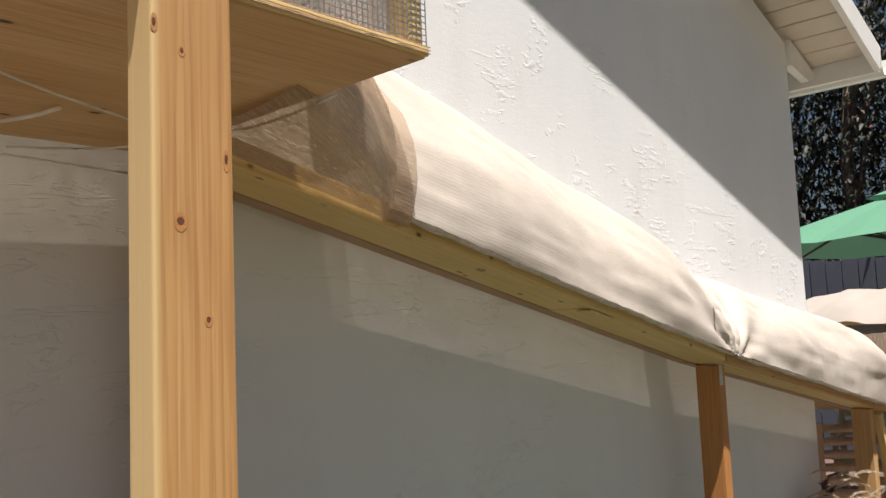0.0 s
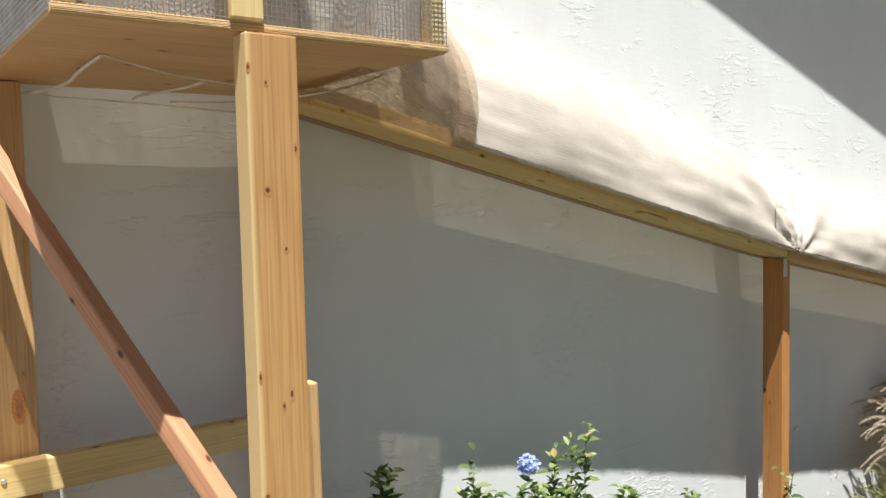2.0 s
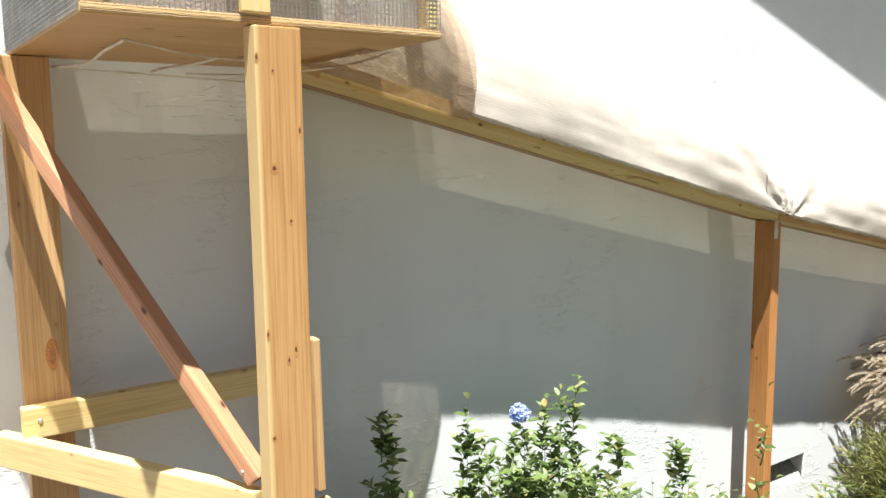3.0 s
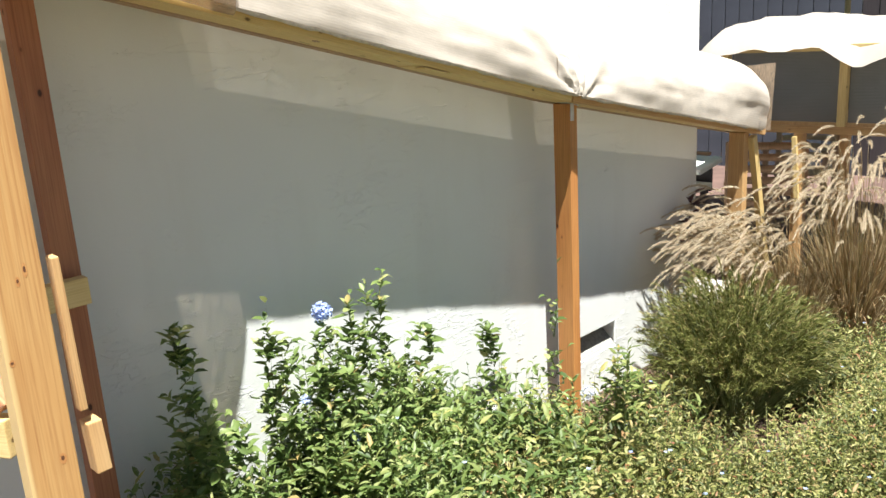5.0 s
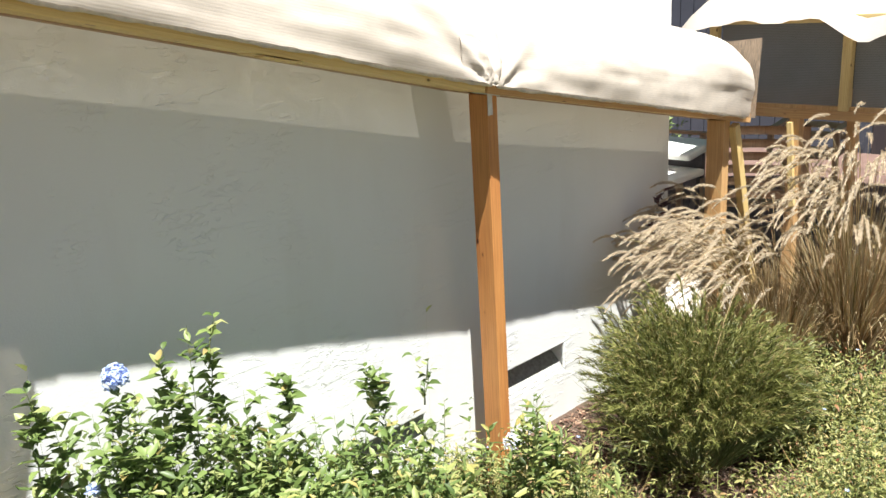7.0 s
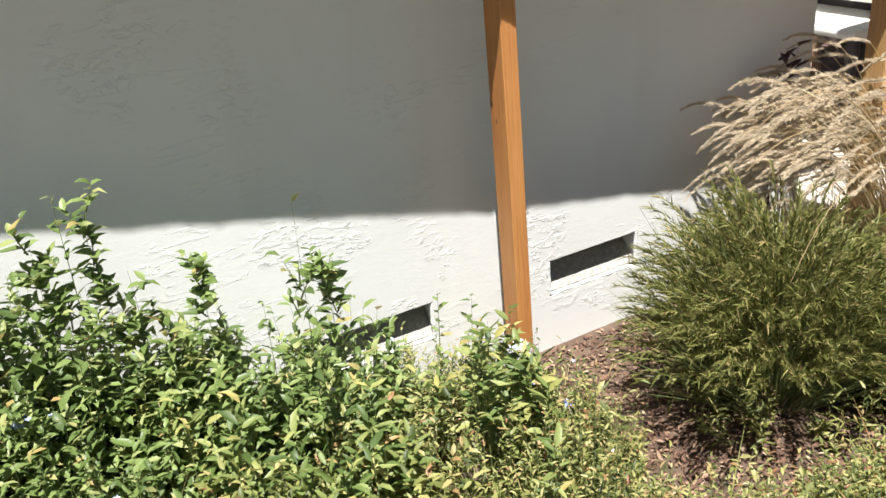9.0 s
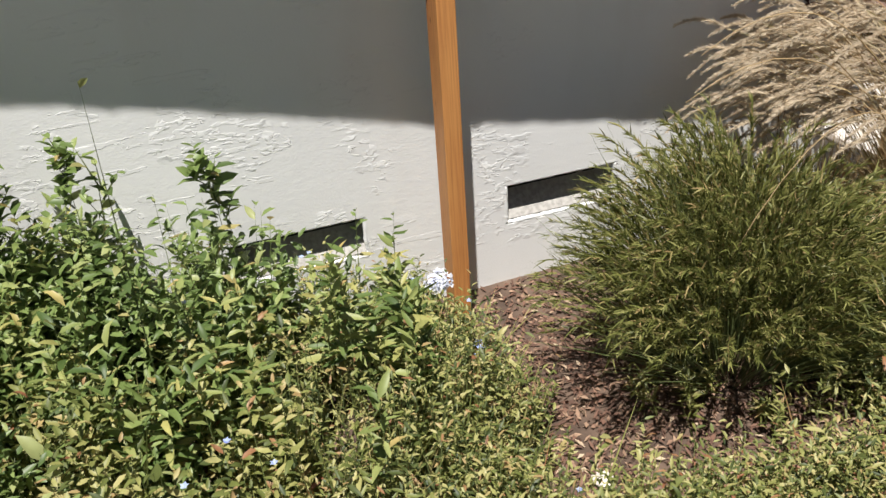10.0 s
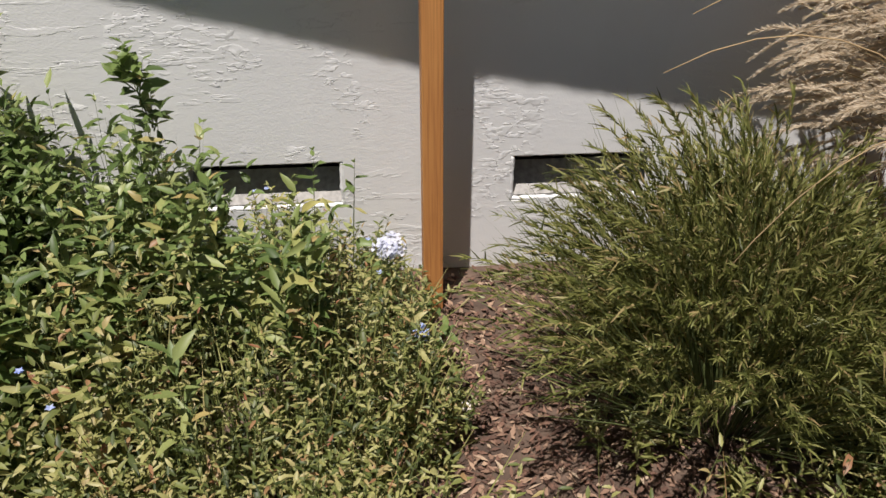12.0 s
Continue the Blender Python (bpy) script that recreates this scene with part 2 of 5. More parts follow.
def soil_mat():
    """Dark mulch in the bed, then an unseen paler tone in front, added for bounce light."""
    m, nt, b = node_mat("garden_soil", 0.95)
    v = tex_coord(nt)
    n, f = noise_tex(nt, v, 9.0, 5.0), noise_tex(nt, v, 120.0, 3.0)
    dark = mix(nt, ramp(nt, n, [(0.3, (0, 0, 0)), (0.7, (1, 1, 1))]), (0.048, 0.031, 0.022), (0.14, 0.093, 0.066))
    dry = mix(nt, n, (0.075, 0.065, 0.045), (0.14, 0.125, 0.085))
    sep = nt.nodes.new("ShaderNodeSeparateXYZ")
    nt.links.new(v, sep.inputs[0])
    edge = calc(nt, 'ADD', sep.outputs[1], calc(nt, 'MULTIPLY', n, 0.4))
    bed_part = ramp(nt, calc(nt, 'ADD', edge, 1.0), [(0.42, (0, 0, 0)), (0.50, (1, 1, 1))])
    nt.links.new(mix(nt, bed_part, dry, dark), b.inputs["Base Color"])
    bump(nt, b, f, 1.0, 0.003)
    return m


SOIL = soil_mat()
CONCRETE = plain("patio_concrete", (0.55, 0.51, 0.46), 0.9, 0.15, 4.0)
BRICKRED = plain("red_paving", (0.14, 0.085, 0.07), 0.9, 0.3, 5.0)
CORD = plain("white_cord", (0.75, 0.72, 0.66), 0.6)
GREEN_CANVAS = leaf_mat("green_canvas", [(0.0, (0.115, 0.31, 0.195)), (1.0, (0.135, 0.34, 0.22))], 0.12, 0.6)
SCREEN_DARK = cloth_mat("dark_insect_screen", (0.27, 0.28, 0.29), 0.1, 0.12, 0.004, 0.3)
ROOFING = plain("roof_shingle", (0.16, 0.14, 0.13), 0.9, 0.3, 8.0)
SLATE_PAINT = plain("slate_paint", (0.08, 0.09, 0.12), 0.8, 0.15, 3.0)
LEAF = leaf_mat("shrub_leaf", [(0.0, (0.08, 0.13, 0.038)), (0.35, (0.17, 0.245, 0.07)), (0.75, (0.28, 0.365, 0.12)), (0.95, (0.42, 0.45, 0.19)), (1.0, (0.48, 0.34, 0.13))], 0.38, 0.45)
HERB = leaf_mat("herb_leaf", [(0.0, (0.07, 0.12, 0.03)), (0.4, (0.18, 0.25, 0.07)), (0.85, (0.36, 0.40, 0.14)), (0.97, (0.54, 0.49, 0.17)), (1.0, (0.5, 0.30, 0.14))], 0.38, 0.5)
WEED = leaf_mat("groundcover_leaf", [(0.0, (0.045, 0.07, 0.02)), (0.35, (0.20, 0.23, 0.062)), (0.65, (0.40, 0.395, 0.135)), (0.87, (0.53, 0.49, 0.21)), (0.96, (0.46, 0.31, 0.14)), (1.0, (0.34, 0.13, 0.07))], 0.38, 0.5)
RUSH = leaf_mat("rush_blade", [(0.0, (0.06, 0.075, 0.018)), (0.5, (0.205, 0.22, 0.055)), (0.85, (0.40, 0.39, 0.14)), (1.0, (0.42, 0.29, 0.14))], 0.38)
STRAW = leaf_mat("straw_blade", [(0.0, (0.20, 0.18, 0.06)), (0.35, (0.40, 0.25, 0.13)), (0.7, (0.56, 0.42, 0.23)), (1.0, (0.70, 0.60, 0.40))], 0.25, 0.7)
PLUME = leaf_mat("grass_plume", [(0.0, (0.58, 0.47, 0.33)), (1.0, (0.80, 0.71, 0.56))], 0.4, 0.8)
STEM = plain("green_stem", (0.12, 0.15, 0.05), 0.6)
BLUE = leaf_mat("blue_petal", [(0.0, (0.38, 0.48, 0.86)), (1.0, (0.64, 0.73, 0.95))], 0.4)
PALE_PETAL = leaf_mat("pale_petal", [(0.0, (0.70, 0.74, 0.88)), (1.0, (0.86, 0.87, 0.93))], 0.4)
# tree leaves far below leaf green: the crowns' shade is in the colour
SHADED_LEAF = leaf_mat("shaded_tree_leaf", [(0.0, (0.010, 0.015, 0.010)), (0.7, (0.026, 0.034, 0.022)), (0.97, (0.06, 0.07, 0.045)), (1.0, (0.20, 0.06, 0.03))], 0.2, 0.6)
PURPLE_LEAF = leaf_mat("burgundy_leaf", [(0.0, (0.05, 0.02, 0.025)), (1.0, (0.11, 0.045, 0.05))], 0.2)
BARK = plain("bark", (0.10, 0.075, 0.055), 0.9, 0.4, 14.0)
CHIP = leaf_mat("wood_chip", [(0.0, (0.07, 0.038, 0.026)), (0.6, (0.17, 0.09, 0.06)), (0.95, (0.36, 0.24, 0.16)), (1.0, (0.5, 0.40, 0.28))], 0.0, 0.9)
STONE = plain("pale_stone", (0.62, 0.57, 0.50), 0.9, 0.2, 20.0)

# ---------------------------------------------------------------- building helpers
rng = np.random.default_rng(7)


def world_of(ob):
    m = ob.matrix_basis.copy()
    return world_of(ob.parent) @ m if ob.parent else m


def thing(name, at, label, category, group="", kind=""):
    e = new(name)
    e.empty_display_size = 0.1
    e.matrix_basis = Matrix.Translation(at)
    return tagged(e, label, category, group, kind)


def part(name, bm, material, parent=None, label="", at=None):
    """One mesh from a bmesh (or a ready mesh), placed at the world matrix at."""
    if isinstance(bm, bmesh.types.BMesh):
        me = bpy.data.meshes.new(name)
        bm.to_mesh(me)
        bm.free()
    else:
        me = bm
    if not me.materials:
        me.materials.append(material)
    ob = new(name, me)
    at = at or Matrix.Identity(4)
    if parent:
        ob.parent = parent
        ob.matrix_basis = world_of(parent).inverted() @ at
    else:
        ob.matrix_basis = at
    return tagged(ob, label) if label else ob


def box_bm(sx, sy, sz, bevel=0.003):
    bm = bmesh.new()
    bmesh.ops.create_cube(bm, size=1)
    bmesh.ops.scale(bm, vec=(sx, sy, sz), verts=bm.verts)
    if bevel:
        bmesh.ops.bevel(bm, geom=list(bm.edges), offset=bevel, segments=2, affect='EDGES', profile=0.6)
    return bm


def beam_at(a, b, side=(0, 1, 0)):
    """The pose of a board from a to b: its z along the board, its y as near to side as can be."""
    a, b = Vector(a), Vector(b)
    z = (b - a).normalized()
    x = Vector(side).cross(z).normalized()
    y = z.cross(x)
    return Matrix.Translation((a + b) / 2) @ Matrix((x, y, z)).transposed().to_4x4(), (b - a).length


def board(name, a, b, wide, deep, mat, parent=None, side=(0, 1, 0), label="", bevel=0.003):
    """A board from a to b; deep is its size along side, wide across."""
    m, n = beam_at(a, b, side)
    return part(name, box_bm(wide, deep, n, bevel), mat, parent, label, m)


def pydata(name, verts, faces, smooth=False):
    me = bpy.data.meshes.new(name)
    me.from_pydata([tuple(v) for v in verts], [], [tuple(f) for f in faces])
    if smooth:
        me.shade_smooth()
    return me


def tube(name, pts, radius, sides=6):
    """A round tube along points."""
    pts = [Vector(p) for p in pts]
    radii = radius if isinstance(radius, (list, tuple)) else [radius] * len(pts)
    vs, fs = [], []
    for i, p in enumerate(pts):
        d = (pts[min(i + 1, len(pts) - 1)] - pts[max(i - 1, 0)]).normalized()
        u = d.orthogonal().normalized()
        w = d.cross(u)
        for k in range(sides):
            a = 2 * math.pi * k / sides
            vs.append(p + (u * math.cos(a) + w * math.sin(a)) * radii[i])
    for i in range(len(pts) - 1):
        for k in range(sides):
            j = (k + 1) % sides
            fs.append((i * sides + k, i * sides + j, (i + 1) * sides + j, (i + 1) * sides + k))
    fs.append(tuple(range(sides))[::-1])
    fs.append(tuple(range((len(pts) - 1) * sides, len(pts) * sides)))
    return pydata(name, vs, fs, True)


def unit(a):
    return a / np.maximum(np.linalg.norm(a, axis=-1, keepdims=True), 1e-9)


def leaf_mesh(name, pos, way, length, width, fold=0.25, droop=0.15, extra=None):
    """Many small pointed leaves, each folded along the midrib and a little curled."""
    n = len(pos)
    way = unit(way)
    side = unit(np.cross(way, np.array([0, 0, 1.0]) + rng.normal(0, 0.25, (n, 3))))
    nor = unit(np.cross(side, way))
    L, W = length[:, None], width[:, None]
    if name not in ("crown", "chips", "flower_head", "tiny_flowers", "seedlings"):
        curl = nor * L * rng.normal(0.0, 0.10, (n, 1))
        dr = np.array([0, 0, -1.0]) * L * droop
        m1, m2 = pos + way * L * 0.28 + curl * 0.6, pos + way * L * 0.66 + curl + dr * 0.35
        w1, w2 = side * W * 0.50 + nor * W * fold, side * W * 0.40 + nor * W * fold * 0.8
        w1b, w2b = -side * W * 0.50 + nor * W * fold, -side * W * 0.40 + nor * W * fold * 0.8
        v = np.stack([pos, m1 + w1, m1, m1 + w1b, m2 + w2, m2, m2 + w2b, pos + way * L + dr + curl * 0.4], 1).reshape(-1, 3)
        b = (np.arange(n) * 8)[:, None]
        tris = ((0, 1, 2), (0, 2, 3), (1, 4, 5), (1, 5, 2), (2, 5, 6), (2, 6, 3), (4, 7, 5), (5, 7, 6))
        me = raw_mesh(name, v, np.concatenate([b + list(q) for q in tris]))
        me.shade_smooth()
        return me
    mid = pos + way * L * 0.45
    dr = np.array([0, 0, -1.0]) * L * droop
    v = np.stack([pos, mid + side * W * 0.5 + nor * W * fold, mid, mid - side * W * 0.5 + nor * W * fold, pos + way * L + dr], 1).reshape(-1, 3)
    b = (np.arange(n) * 5)[:, None]
    f = np.concatenate([b + [0, 1, 2], b + [0, 2, 3], b + [1, 4, 2], b + [2, 4, 3]])
    return raw_mesh(name, v, f)


def raw_mesh(name, v, f):
    me = bpy.data.meshes.new(name)
    me.vertices.add(len(v))
    me.vertices.foreach_set("co", np.ascontiguousarray(v, dtype=np.float32).ravel())
    k = f.shape[1]
    me.loops.add(f.size)
    me.polygons.add(len(f))
    me.polygons.foreach_set("loop_start", np.arange(0, f.size, k, dtype=np.int32))
    me.loops.foreach_set("vertex_index", np.ascontiguousarray(f, dtype=np.int32).ravel())
    me.update(calc_edges=True)
    me.validate()
    return me


def blade_mesh(name, pos, way, length, width, droop, segs=4, drift=None):
    """Many thin curved blades that start along way and droop."""
    n = len(pos)
    way = unit(way)
    side = unit(np.cross(way, rng.normal(0, 1, (n, 3))))
    rows = []
    for i in range(segs + 1):
        s = i / segs
        c = pos + way * (length * s)[:, None] + np.array([0, 0, -1.0]) * (length * droop * s * s)[:, None]
        if drift is not None:
            c = c + drift * (length * s * s)[:, None]
        w = (width * (1 - s) ** 0.7 * 0.5 + 0.0003)[:, None]
        rows += [c - side * w, c + side * w]
    v = np.stack(rows, 1).reshape(-1, 3)
    k = 2 * (segs + 1)
    b = (np.arange(n) * k)[:, None]
    f = np.concatenate([b + [2 * i, 2 * i + 1, 2 * i + 3, 2 * i + 2] for i in range(segs)])
    return raw_mesh(name, v, f)


def sheet(name, grid, uvs=None, thick=0.0):
    """A smooth sheet through a grid of points, with its coordinates in metres as UV."""
    rows, cols = len(grid), len(grid[0])
    vs = [p for r in grid for p in r]
    fs = [(i * cols + j, i * cols + j + 1, (i + 1) * cols + j + 1, (i + 1) * cols + j) for i in range(rows - 1) for j in range(cols - 1)]
    me = pydata(name, vs, fs, True)
    uv = me.uv_layers.new(name="UVMap")
    us = [0.0]
    for i in range(1, rows):
        us.append(us[-1] + (Vector(grid[i][0]) - Vector(grid[i - 1][0])).length)
    ws = [0.0]
    for j in range(1, cols):
        ws.append(ws[-1] + (Vector(grid[rows // 2][j]) - Vector(grid[rows // 2][j - 1])).length)
    for l in me.loops:
        i, j = divmod(l.vertex_index, cols)
        uv.data[l.index].uv = (us[i], ws[j])
    return me


# ---------------------------------------------------------------- setting: ground
GROUND = -0.08


def ground_z(x, y):
    z = GROUND + 0.02 * noise.noise((x * 1.3, y * 1.3, 2.0)) + 0.008 * noise.noise((x * 7, y * 7, 5.0))
    if x > 4.6:
        z = min(z, GROUND - 0.03)
    return z


def axis(lo, hi, step, far):
    near = list(np.arange(lo, hi + 1e-6, step))
    return sorted(set([-far, -far / 3, -far / 9, lo - 3, lo - 1] + near + [hi + 1, hi + 3, far / 9 + hi, far / 3, far]))


gx, gy = axis(-1.5, 6.5, 0.06, 300), axis(-1.5, 2.0, 0.06, 300)
gv = [(x, y, ground_z(x, y)) for x in gx for y in gy]
gf = [(i * len(gy) + j, (i + 1) * len(gy) + j, (i + 1) * len(gy) + j + 1, i * len(gy) + j + 1) for i in range(len(gx) - 1) for j in range(len(gy) - 1)]
tagged(part("ground", pydata("ground", gv, gf, True), SOIL), "dark brown garden soil with mulch", "ground", kind="structure")

# ---------------------------------------------------------------- setting: house
WALL_Y, WALL_X0, WALL_X1 = 1.535, -5.0, 4.40
RAKE, SLOPE, EAVE_X, EAVE_Z = 0.34, 0.34, 4.77, 2.935
VENTS = [(2.275, 2.70), (3.16, 3.56)]
VZ0, VZ1 = 0.140, 0.284


def under_roof(x):
    return EAVE_Z + SLOPE * (EAVE_X - x)


def wall_mesh():
    bm = bmesh.new()

    def quad(pts):
        bm.faces.new([bm.verts.new(p) for p in pts])
    xs = [WALL_X0] + [x for v in VENTS for x in v] + [WALL_X1]
    zs = [-0.4, VZ0, VZ1]
    y = WALL_Y
    for i in range(len(xs) - 1):
        a, b = xs[i], xs[i + 1]
        for j in range(2):
            if j == 1 and i % 2 == 1:
                continue
            quad([(a, y, zs[j]), (b, y, zs[j]), (b, y, zs[j + 1]), (a, y, zs[j + 1])])
        quad([(a, y, VZ1), (b, y, VZ1), (b, y, under_roof(b)), (a, y, under_roof(a))])
    d = y + 0.16
    for a, b in VENTS:
        quad([(a, y, VZ1), (a, d, VZ1), (b, d, VZ1), (b, y, VZ1)])
        quad([(a, y, VZ0), (b, y, VZ0), (b, d, VZ0), (a, d, VZ0)])
        quad([(a, y, VZ0), (a, d, VZ0), (a, d, VZ1), (a, y, VZ1)])
        quad([(b, y, VZ0), (b, y, VZ1), (b, d, VZ1), (b, d, VZ0)])
    x = WALL_X1
    quad([(x, y, -0.4), (x, 9, -0.4), (x, 9, under_roof(x)), (x, y, under_roof(x))])
    quad([(WALL_X0, d + 0.1, -0.4), (WALL_X0, y, -0.4), (WALL_X0, y, under_roof(WALL_X0)), (WALL_X0, d + 0.1, under_roof(WALL_X0))])
    quad([(x - 0.01, d + 0.1, -0.4), (WALL_X0, d + 0.1, -0.4), (WALL_X0, d + 0.1, under_roof(WALL_X0)), (x - 0.01, d + 0.1, under_roof(x))])
    bmesh.ops.remove_doubles(bm, verts=bm.verts, dist=0.0005)
    return bm


wall_south = tagged(part("wall_south", wall_mesh(), STUCCO), "pale grey hand-trowelled stucco house wall", "wall", kind="structure")
for n, (a, b) in enumerate(VENTS, 1):
    v = thing("foundation_vent", ((a + b) / 2, WALL_Y + 0.05, VZ0), "dark recessed foundation vent with grey screen in the stucco", "vent", "foundation vents", "structure")
    # black panel that stands for the shade at the back of the opening
    part("shade_panel", box_bm(b - a - 0.004, 0.01, VZ1 - VZ0 - 0.004, 0), VENT_SHADE, v, at=pose((a + b) / 2, WALL_Y + 0.15, (VZ0 + VZ1) / 2))
    part("screen", box_bm(b - a - 0.006, 0.006, 0.105, 0.001), VENT_SCREEN, v, "grey wire screen leaning in the opening", at=pose((a + b) / 2, WALL_Y + 0.050, VZ0 + 0.048, -48))
    # crumbled mortar along the sill and the jambs
    for (px, pz), (qx, qz), nm, seed in (((a + 0.004, VZ0 + 0.004), (b - 0.004, VZ0 + 0.004), "sill", 3.0), ((a + 0.004, VZ0), (a + 0.004, VZ1), "jamb", 7.0), ((b - 0.004, VZ0), (b - 0.004, VZ1), "jamb", 11.0), ((a, VZ1 + 0.002), (b, VZ1 + 0.002), "lintel_edge", 15.0)):
        k = max(8, int(math.hypot(qx - px, qz - pz) / 0.012))
        pts = [(px + (qx - px) * i / k + 0.003 * noise.noise((i * 0.7, seed + n, 1.0)), WALL_Y + 0.008, pz + (qz - pz) * i / k + 0.004 * noise.noise((i * 0.6, seed + n, 4.0))) for i in range(k + 1)]
        part(nm, tube(nm, pts, [0.008 + 0.003 * noise.noise((i * 0.35, seed + n, 8.0)) for i in range(k + 1)], 7), STUCCO, v, "rough pale mortar edge")

# roof: sloping deck, soffit planks, barge board, gutter
RY0, RY1 = WALL_Y - RAKE, 9.0
SL = math.degrees(math.atan(SLOPE))
roof = thing("roof", (EAVE_X, RY0, EAVE_Z), "low pitched roof with cream soffit planks and white barge board", "roof", kind="structure")
run = 11.0
mid = Vector((EAVE_X - run / 2 * math.cos(radians(SL)), (RY0 + RY1) / 2, EAVE_Z + run / 2 * math.sin(radians(SL)) + 0.10))
part("deck", box_bm(run, RY1 - RY0 + 0.02, 0.03, 0.004), ROOFING, roof, "grey shingles", at=Matrix.Translation(mid) @ pose(0, 0, 0, 0, SL, 0))
plank = box_bm(0.135, RY1 - RY0 - 0.06, 0.018, 0.004)
pm = bpy.data.meshes.new("soffit_plank")
plank.to_mesh(pm)
plank.free()
pm.materials.append(SOFFIT)
for i in range(46):
    s = 0.08 + i * 0.142
    part("plank", pm, SOFFIT, roof, at=pose(EAVE_X - s * math.cos(radians(SL)), (RY0 + RY1) / 2 + 0.02, EAVE_Z + s * math.sin(radians(SL)) + 0.07, 0, SL, 0))
a, b = Vector((EAVE_X, RY0, EAVE_Z + 0.03)), Vector((EAVE_X - 10.5, RY0, EAVE_Z + 0.03 + 10.5 * SLOPE))
board("barge_board", a, b, 0.14, 0.03, WHITE_PAINT, roof, (0, 1, 0), "white painted barge board")
board("eave_fascia", (EAVE_X + 0.015, RY0, EAVE_Z + 0.03), (EAVE_X + 0.015, RY1, EAVE_Z + 0.03), 0.13, 0.03, WHITE_PAINT, roof, (1, 0, 0), "white fascia")
gut = bmesh.new()
prof = [(0.0, 0.06), (0.005, 0.0), (0.03, -0.035), (0.08, -0.035), (0.105, 0.0), (0.11, 0.06), (0.118, 0.06), (0.113, -0.005), (0.085, -0.045), (0.028, -0.045), (-0.004, -0.005), (-0.004, 0.06)]
ring = [[gut.verts.new((EAVE_X + 0.035 + x, yy, EAVE_Z + z)) for x, z in prof] for yy in (RY0 - 0.01, RY1)]
for k in range(len(prof)):
    j = (k + 1) % len(prof)
    gut.faces.new((ring[0][k], ring[0][j], ring[1][j], ring[1][k]))
part("gutter", gut, WHITE_PAINT, roof, "white metal gutter")
for yy in (WALL_Y - 0.02, 3.2, 4.9):
    rb = bmesh.new()
    out = [(-0.35, 0.119), (-0.35, -0.02), (-0.10, -0.06), (-0.03, -0.04), (-0.005, 0.0)]
    vs = []
    for dy in (0, 0.045):
        vs.append([rb.verts.new((EAVE_X + x, yy + dy, EAVE_Z + z + 0.03)) for x, z in out])
    rb.faces.new(vs[0])
    rb.faces.new(vs[1][::-1])
    for k in range(len(out)):
        j = (k + 1) % len(out)
        rb.faces.new((vs[0][j], vs[0][k], vs[1][k], vs[1][j]))
    part("rafter_tail", rb, WHITE_PAINT, roof, "painted rafter tail")

# ---------------------------------------------------------------- cat enclosure on posts
BX0, BX1, BY0, BY1, BZ, BH = 0.165, 0.83, 0.745, 1.478, 2.012, 1.01
encl = thing("cat_enclosure", (0.474, 0.74, GROUND), "raised wooden cat enclosure with plywood floor and wire mesh sides", "pet enclosure")
part("floor_panel", box_bm(BY1 - BY0, 0.018, BX1 - BX0, 0.002), PLY, encl, "plywood floor panel", at=pose((BX0 + BX1) / 2, (BY0 + BY1) / 2, BZ + 0.009) @ Matrix(((0, 0, 1, 0), (1, 0, 0, 0), (0, 1, 0, 0), (0, 0, 0, 1))))
part("edge_strip", box_bm(0.006, 0.012, BX1 - BX0, 0.001), PALE, encl, "frayed plywood edge", at=pose((BX0 + BX1) / 2, BY0 - 0.004, BZ + 0.008) @ Matrix(((0, 0, 1, 0), (1, 0, 0, 0), (0, 1, 0, 0), (0, 0, 0, 1))))
for k in range(3):
    part("ply_layer", tube("ply_layer", [(BX0 + (BX1 - BX0) * i / 40, BY0 - 0.0095 - 0.001 * noise.noise((i * 0.9, k, 2.0)), BZ + 0.004 + 0.0045 * k + 0.001 * noise.noise((i * 0.6, k, 5.0))) for i in range(41)], 0.0008, 5), TEAK, encl, "frayed plywood layer")
for x, y, w in ((BX0 + 0.02, BY0 + 0.02, 0.036), (BX1 - 0.014, BY0 + 0.02, 0.026), (BX0 + 0.03, BY1 - 0.025, 0.06), (BX1 - 0.02, BY1 - 0.02, 0.036)):
    board("corner_post", (x, y, BZ + 0.018), (x, y, BZ + BH), w, 0.036, WHITEWASH if w == 0.06 else PALE, encl)
board("mid_post", (0.441, BY0 - 0.0125, BZ + 0.018), (0.441, BY0 - 0.0125, BZ + BH), 0.052, 0.016, PALE, encl)
for y in (BY0 + 0.02, BY1 - 0.02):
    board("top_rail", (BX0, y, BZ + BH + 0.019), (BX1, y, BZ + BH + 0.019), 0.038, 0.038, PALE, encl)
for x in (BX0 + 0.02, BX1 - 0.02):
    board("top_rail", (x, BY0 + 0.04, BZ + BH + 0.019), (x, BY1 - 0.04, BZ + BH + 0.019), 0.038, 0.038, PALE, encl)


